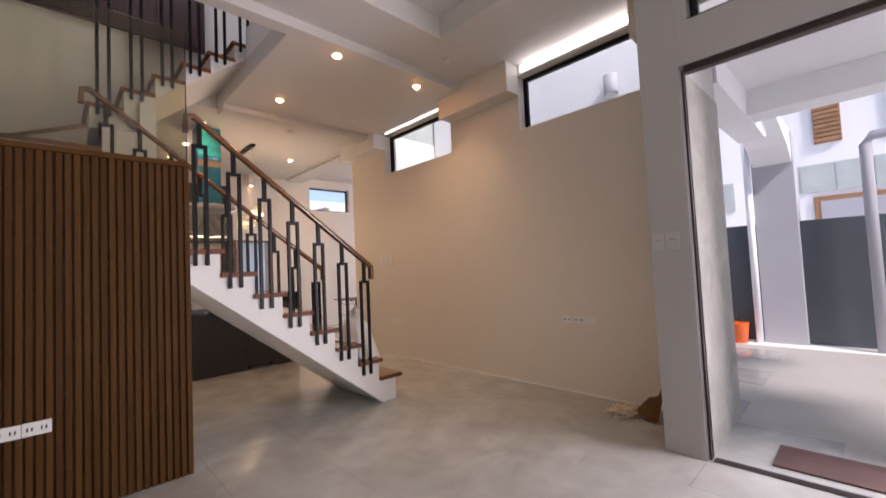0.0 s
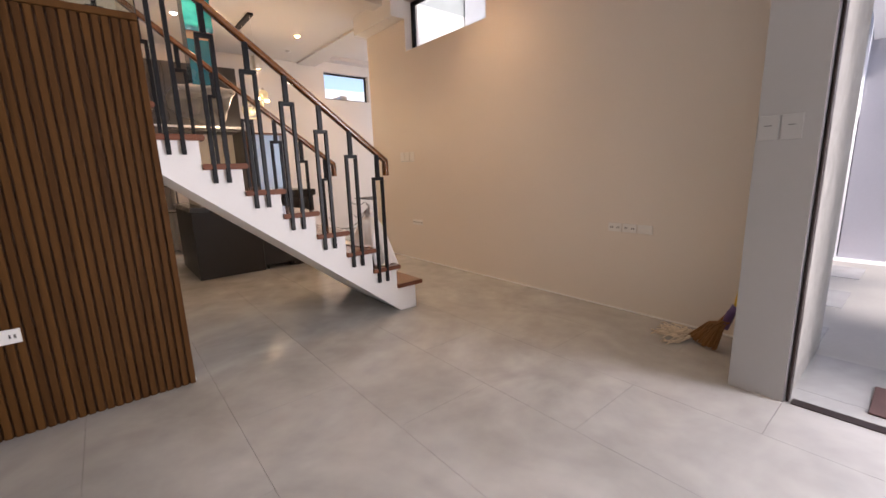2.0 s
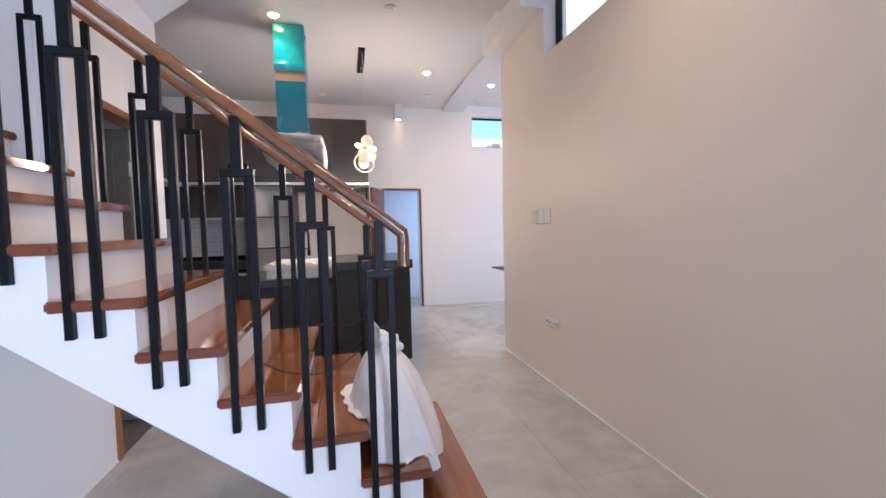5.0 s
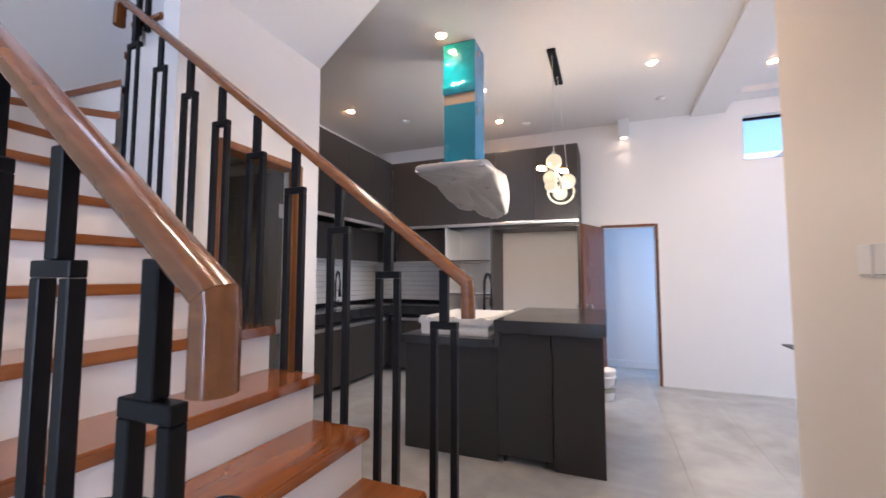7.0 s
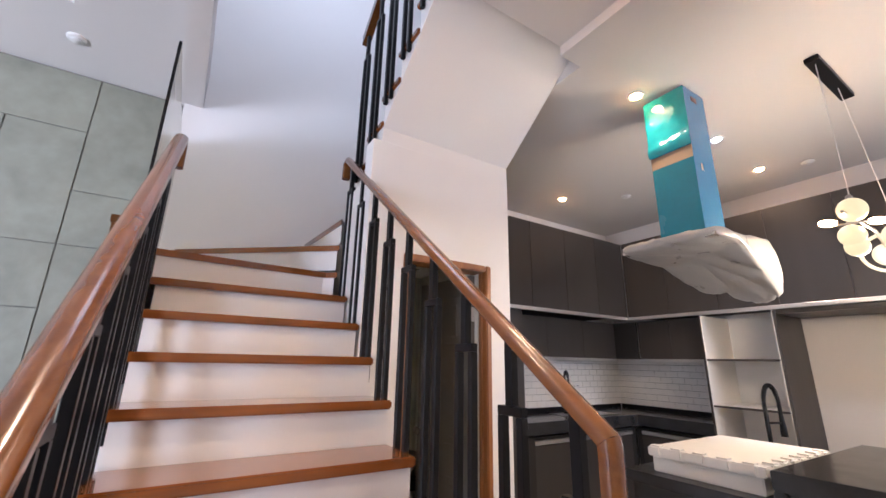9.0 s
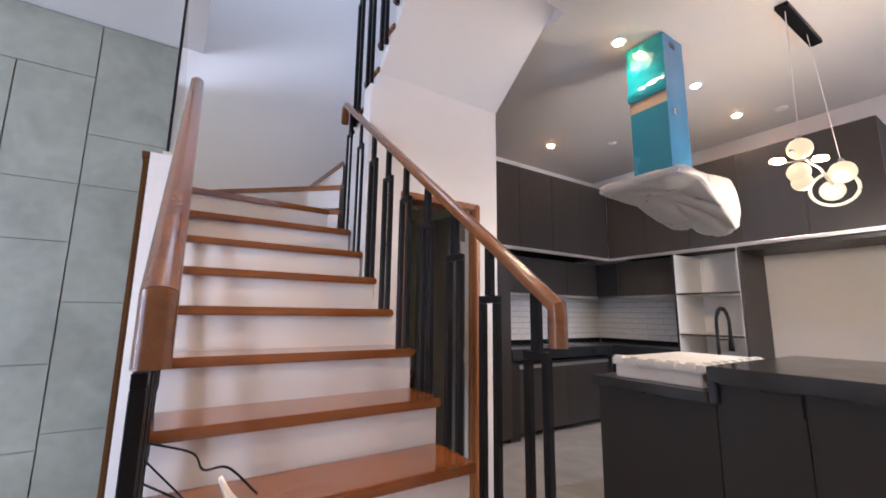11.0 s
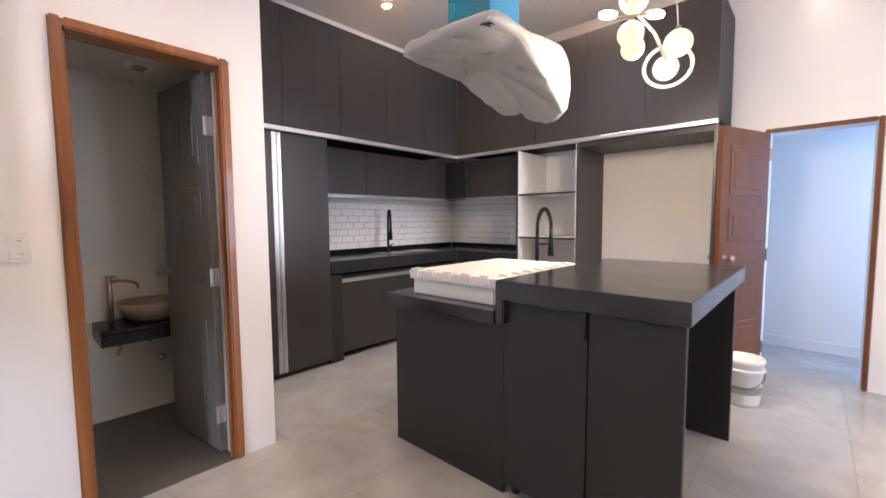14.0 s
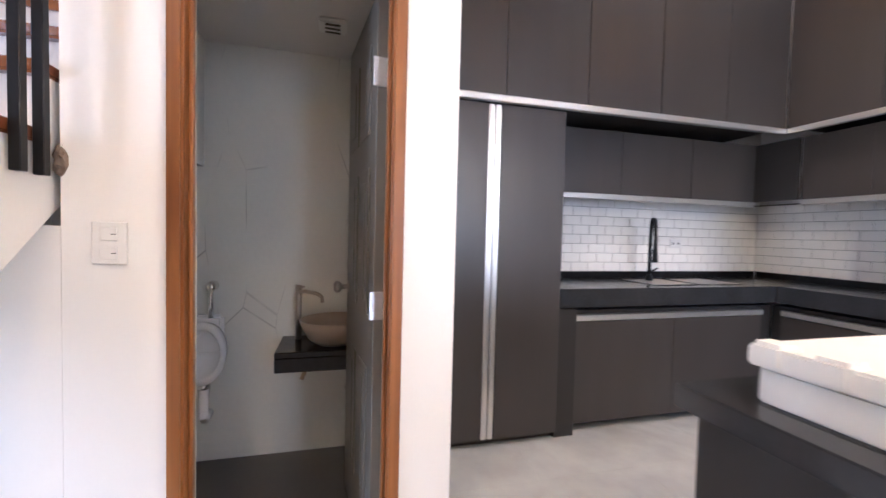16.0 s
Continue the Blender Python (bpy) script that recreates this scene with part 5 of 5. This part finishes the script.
# hallway shelf edge seen beyond the hall wall
tb = thing("folding_table", (2.35, 3.9, 0), "thin dark-topped table standing in the dining area", "table")
part("tabletop", box(1.71, 3.55, 0.735, 3.0, 4.30, 0.752, 0.004), STEEL, tb)
for x in (2.2, 2.92):
    for y in (3.63, 4.22):
        part("leg", box(x - 0.016, y - 0.016, 0, x + 0.016, y + 0.016, 0.7345, 0.002), STEEL, tb)

# ---- outside ----
struct("ground", box(-60, -60, -0.5, 90, 60, -0.26), CONC)
struct("driveway", box(0.6805, -9, -0.259, 8.9, -2.386, -0.008), CONC)
struct("driveway_side", box(1.4685, -2.3855, -0.259, 8.9, 2.43, -0.008), CONC)
struct("carport_roof", box(0.681, -5.2, 3.0, 3.1, -2.655, 3.46), EXTW)
struct("carport_beam_north", box(1.47, -2.654, 2.72, 3.9, -2.37, 3.15), EXTW)
struct("carport_beam", box(2.75, -5.2, 2.74, 3.1, -2.656, 2.999), EXTW)
col = thing("carport_column", (5.0, -2.55, 0), "pale grey square carport column with a bracketed head", "column")
part("shaft", box(4.98, -2.80, -0.02, 5.35, -2.32, 3.0, 0.006), EXTG, col)
part("bracket", prism([(3.3, 3.0), (4.979, 3.0), (4.979, 2.55), (4.6, 2.75)], "y", -2.78, -2.34), EXTW, col)
pp = solo("rain_pipe", tube([(4.95, -2.27, -0.019), (4.95, -2.27, 3.1)], 0.045, 14), EXTW, "white round rain pipe beside the carport column", "pipe", smooth=True)
pp2 = solo("rain_pipe", tube([(4.9, -3.50, -0.009), (4.9, -3.50, 2.60), (4.9, -3.56, 2.70), (4.9, -4.2, 2.75)], 0.06, 14), EXTG, "grey round rain pipe standing by the gate", "pipe", smooth=True)
gt = thing("gate", (5.15, -3.5, 0), "solid slate-grey sheet metal gate", "gate")
for i in range(3):
    part("leaf", box(5.1, -3.60 - 0.8 * i, 0.0, 5.14, -2.802 - 0.8 * i, 1.72, 0.004), GATE, gt)
part("leaf", box(5.1, -2.318, 0.0, 5.14, -1.6, 1.72, 0.004), GATE, gt)
for z in (0.004, 1.66):
    part("rail", box(5.141, -5.2, z, 5.18, -2.802, z + 0.05), GATE, gt)
ob = thing("orange_bucket", (4.9, -1.98, 0), "orange plastic bucket standing by the gate", "bucket")
part("pail", lathe([(0.0, -0.019), (0.12, -0.019), (0.15, 0.27), (0.155, 0.28), (0.14, 0.28), (0.11, 0.0), (0, 0)], (4.85, -2.02, 0), seg=24), ORANGE, ob, smooth=True)
part("bail", tube([(4.85 + 0.15 * math.cos(a), -2.02, 0.28 + 0.1 * math.sin(a)) for a in [math.pi * i / 10 for i in range(11)]], 0.004, 6), STEEL, ob)
nb = thing("neighbour_house", (3.0, 1.0, 0), "white neighbouring house wall close beside the windows", "house")
part("wall", box(3.0, -1.75, -0.02, 3.2, 2.385, 6.5), EXTW, nb)
part("ledge", box(2.80, 0.2, 3.30, 2.999, 1.55, 3.36, 0.006), EXTG, nb)
part("window", box(2.985, 0.3, 2.5, 2.9995, 1.45, 3.298, 0.004), EXTG, nb)
wl = thing("wall_lamp", (2.95, -1.2, 3.64), "grey cylindrical outdoor wall lamp", "wall lamp")
part("cylinder", lathe([(0.0, -0.13), (0.085, -0.13), (0.09, -0.12), (0.09, 0.13), (0.0, 0.135)], (2.90, -1.2, 3.64), seg=24), EXTG, wl, smooth=True)
part("diffuser", lathe([(0.0, -0.135), (0.07, -0.135), (0.07, -0.131), (0.0, -0.131)], (2.90, -1.2, 3.64), seg=20), PLATE, wl)
part("bracket", box(2.985, -1.23, 3.6, 2.9995, -1.17, 3.68), EXTG, wl)
fh = thing("white_house", (9.2, -3, 0), "white two-storey house with stone band and wooden louvres across the drive", "house")
part("wall", box(9.0, -9, -0.02, 9.6, 4, 6.5), EXTW, fh)
for i in range(5):
    part("cladding_panel", box(8.965, -2.55 - 0.55 * i, 2.5, 8.999, -2.01 - 0.55 * i, 3.08, 0.004), CLAD, fh)
part("cladding_panel", box(8.965, -1.4, 2.3, 8.999, -0.9, 2.95, 0.004), CLAD, fh)
for y0 in (-3.25, -4.35):
    lv = part("louvre_panel", box(8.97, y0, 3.5, 8.999, y0 + 0.42, 4.75), LOUVRE, fh)
    for j in range(13):
        part("slat", box(8.93, y0 + 0.01, 3.53 + 0.094 * j, 8.969, y0 + 0.41, 3.60 + 0.094 * j, 0.004), LOUVRE, lv)
wf = part("window", box(8.95, -3.9, 1.2, 8.999, -2.75, 2.40, 0.006), LOUVRE, fh)
part("pane", box(8.94, -3.8, 1.3, 8.949, -2.85, 2.3), EXTG, wf)
part("roof", box(8.7, -9, 6.501, 9.9, 4, 6.65), EXTG, fh)
# Added pale screen, only to whiten the lower view through window_3.
bw2 = struct("window_3_backdrop", box(-0.5, 8.0, -0.25, 6, 8.2, 3.5), EXTW)

# ---- pieces: slats, tiles ----
slat_wall = struct("wall_slatted", box(-3.20, -0.1760, 0.0, XW - 0.0005, -0.1705, 2.075), SLATBACK)
part("cap", box(-3.20, -0.203, 2.0755, XW + 0.001, -0.1705, 2.11, 0.003), SLAT, slat_wall)
sm = mesh_of("slat", box(-0.015, -0.02, 0.0, 0.015, 0.0, 2.073, 0.003), SLAT)
pieces("slat", sm, [(XW - 0.016 - 0.040 * i, -0.1763, 0.001) for i in range(35)], slat_wall)

tw = struct("wall_tiled", box(-3.229, -6.4, 0.0, -3.211, -0.131, 3.508), CGROUT)


def cement_tile(y0, y1, z0, z1):
    part("tile", box(-3.2105, y0 + 0.004, z0 + 0.003, -3.20, y1 - 0.004, z1 - 0.003, 0.002), CEMENT, tw)


for z0, z1 in ((0, 0.5), (0.5, 1.37), (1.37, 2.22), (2.22, 2.61), (2.61, 3.498)):
    cement_tile(-0.67, -0.172, z0, z1)
for c in range(4):
    y1, y0 = -0.67 - 0.9 * c, -1.57 - 0.9 * c
    for z0, z1, cut in ((0, 0.4, 0), (0.4, 0.95, 0), (0.95, 1.79, 0.45), (1.79, 2.22, 0), (2.22, 3.06, 0.43), (3.06, 3.498, 0)):
        if cut:
            cement_tile(y1 - cut, y1, z0, z1), cement_tile(y0, y1 - cut, z0, z1)
        else:
            cement_tile(y0, y1, z0, z1)

# splashback: brick bond
sp = struct("splashback_west", box(-3.3295, 3.062, 1.0005, -3.312, 5.40, 1.60), TGROUT)
spn = struct("splashback_north", box(-3.311, 5.4105, 1.0005, -1.856, 5.4295, 1.60), TGROUT)
TW, TH = 0.15, 0.0735
mw = mesh_of("tile", box(0, 0.0015, 0.0015, 0.006, TW - 0.0015, TH - 0.0015, 0.0015), TILE)
mn = mesh_of("tile", box(0.0015, -0.006, 0.0015, TW - 0.0015, 0, TH - 0.0015, 0.0015), TILE)
pw, pn = [], []
for j in range(8):
    z = 1.003 + TH * j
    for i in range(-1 if j % 2 else 0, 16):
        pw.append((-3.3115, 3.065 + TW * i + (TW / 2 if j % 2 else 0), z))
    for i in range(-1 if j % 2 else 0, 10):
        pn.append((-3.305 + TW * i + (TW / 2 if j % 2 else 0), 5.41, z))
pieces("tile", mw, pw, sp)
pieces("tile", mn, pn, spn)

# toilet tiles are large; floor tiles of house
floor_ob = bpy.data.objects["floor"]
LX, LY = 0.61, 1.20
fm = mesh_of("tile", box(0.0008, 0.0008, -0.0055, LX - 0.0008, LY - 0.0008, 0.0), FLOOR)
spots = []
x = -1.725 - 3 * LX
while x < 6.5:
    col_i = round((x + 1.725) / LX)
    y = -6.5 + (0.6 if col_i % 2 else 0.0) - 0.33
    while y < 6.4:
        spots.append((x, y, 0.0))
        y += LY
    x += LX
spots = [s for s in spots if not (s[0] > 0.9 and s[1] < -3.0)]
spots = [s for s in spots if not (s[0] > 0.45 and s[1] < -3.7)]
spots = [s for s in spots if not (s[0] > 4.0 and s[1] < 2.4)]
pieces("tile", fm, spots, floor_ob)
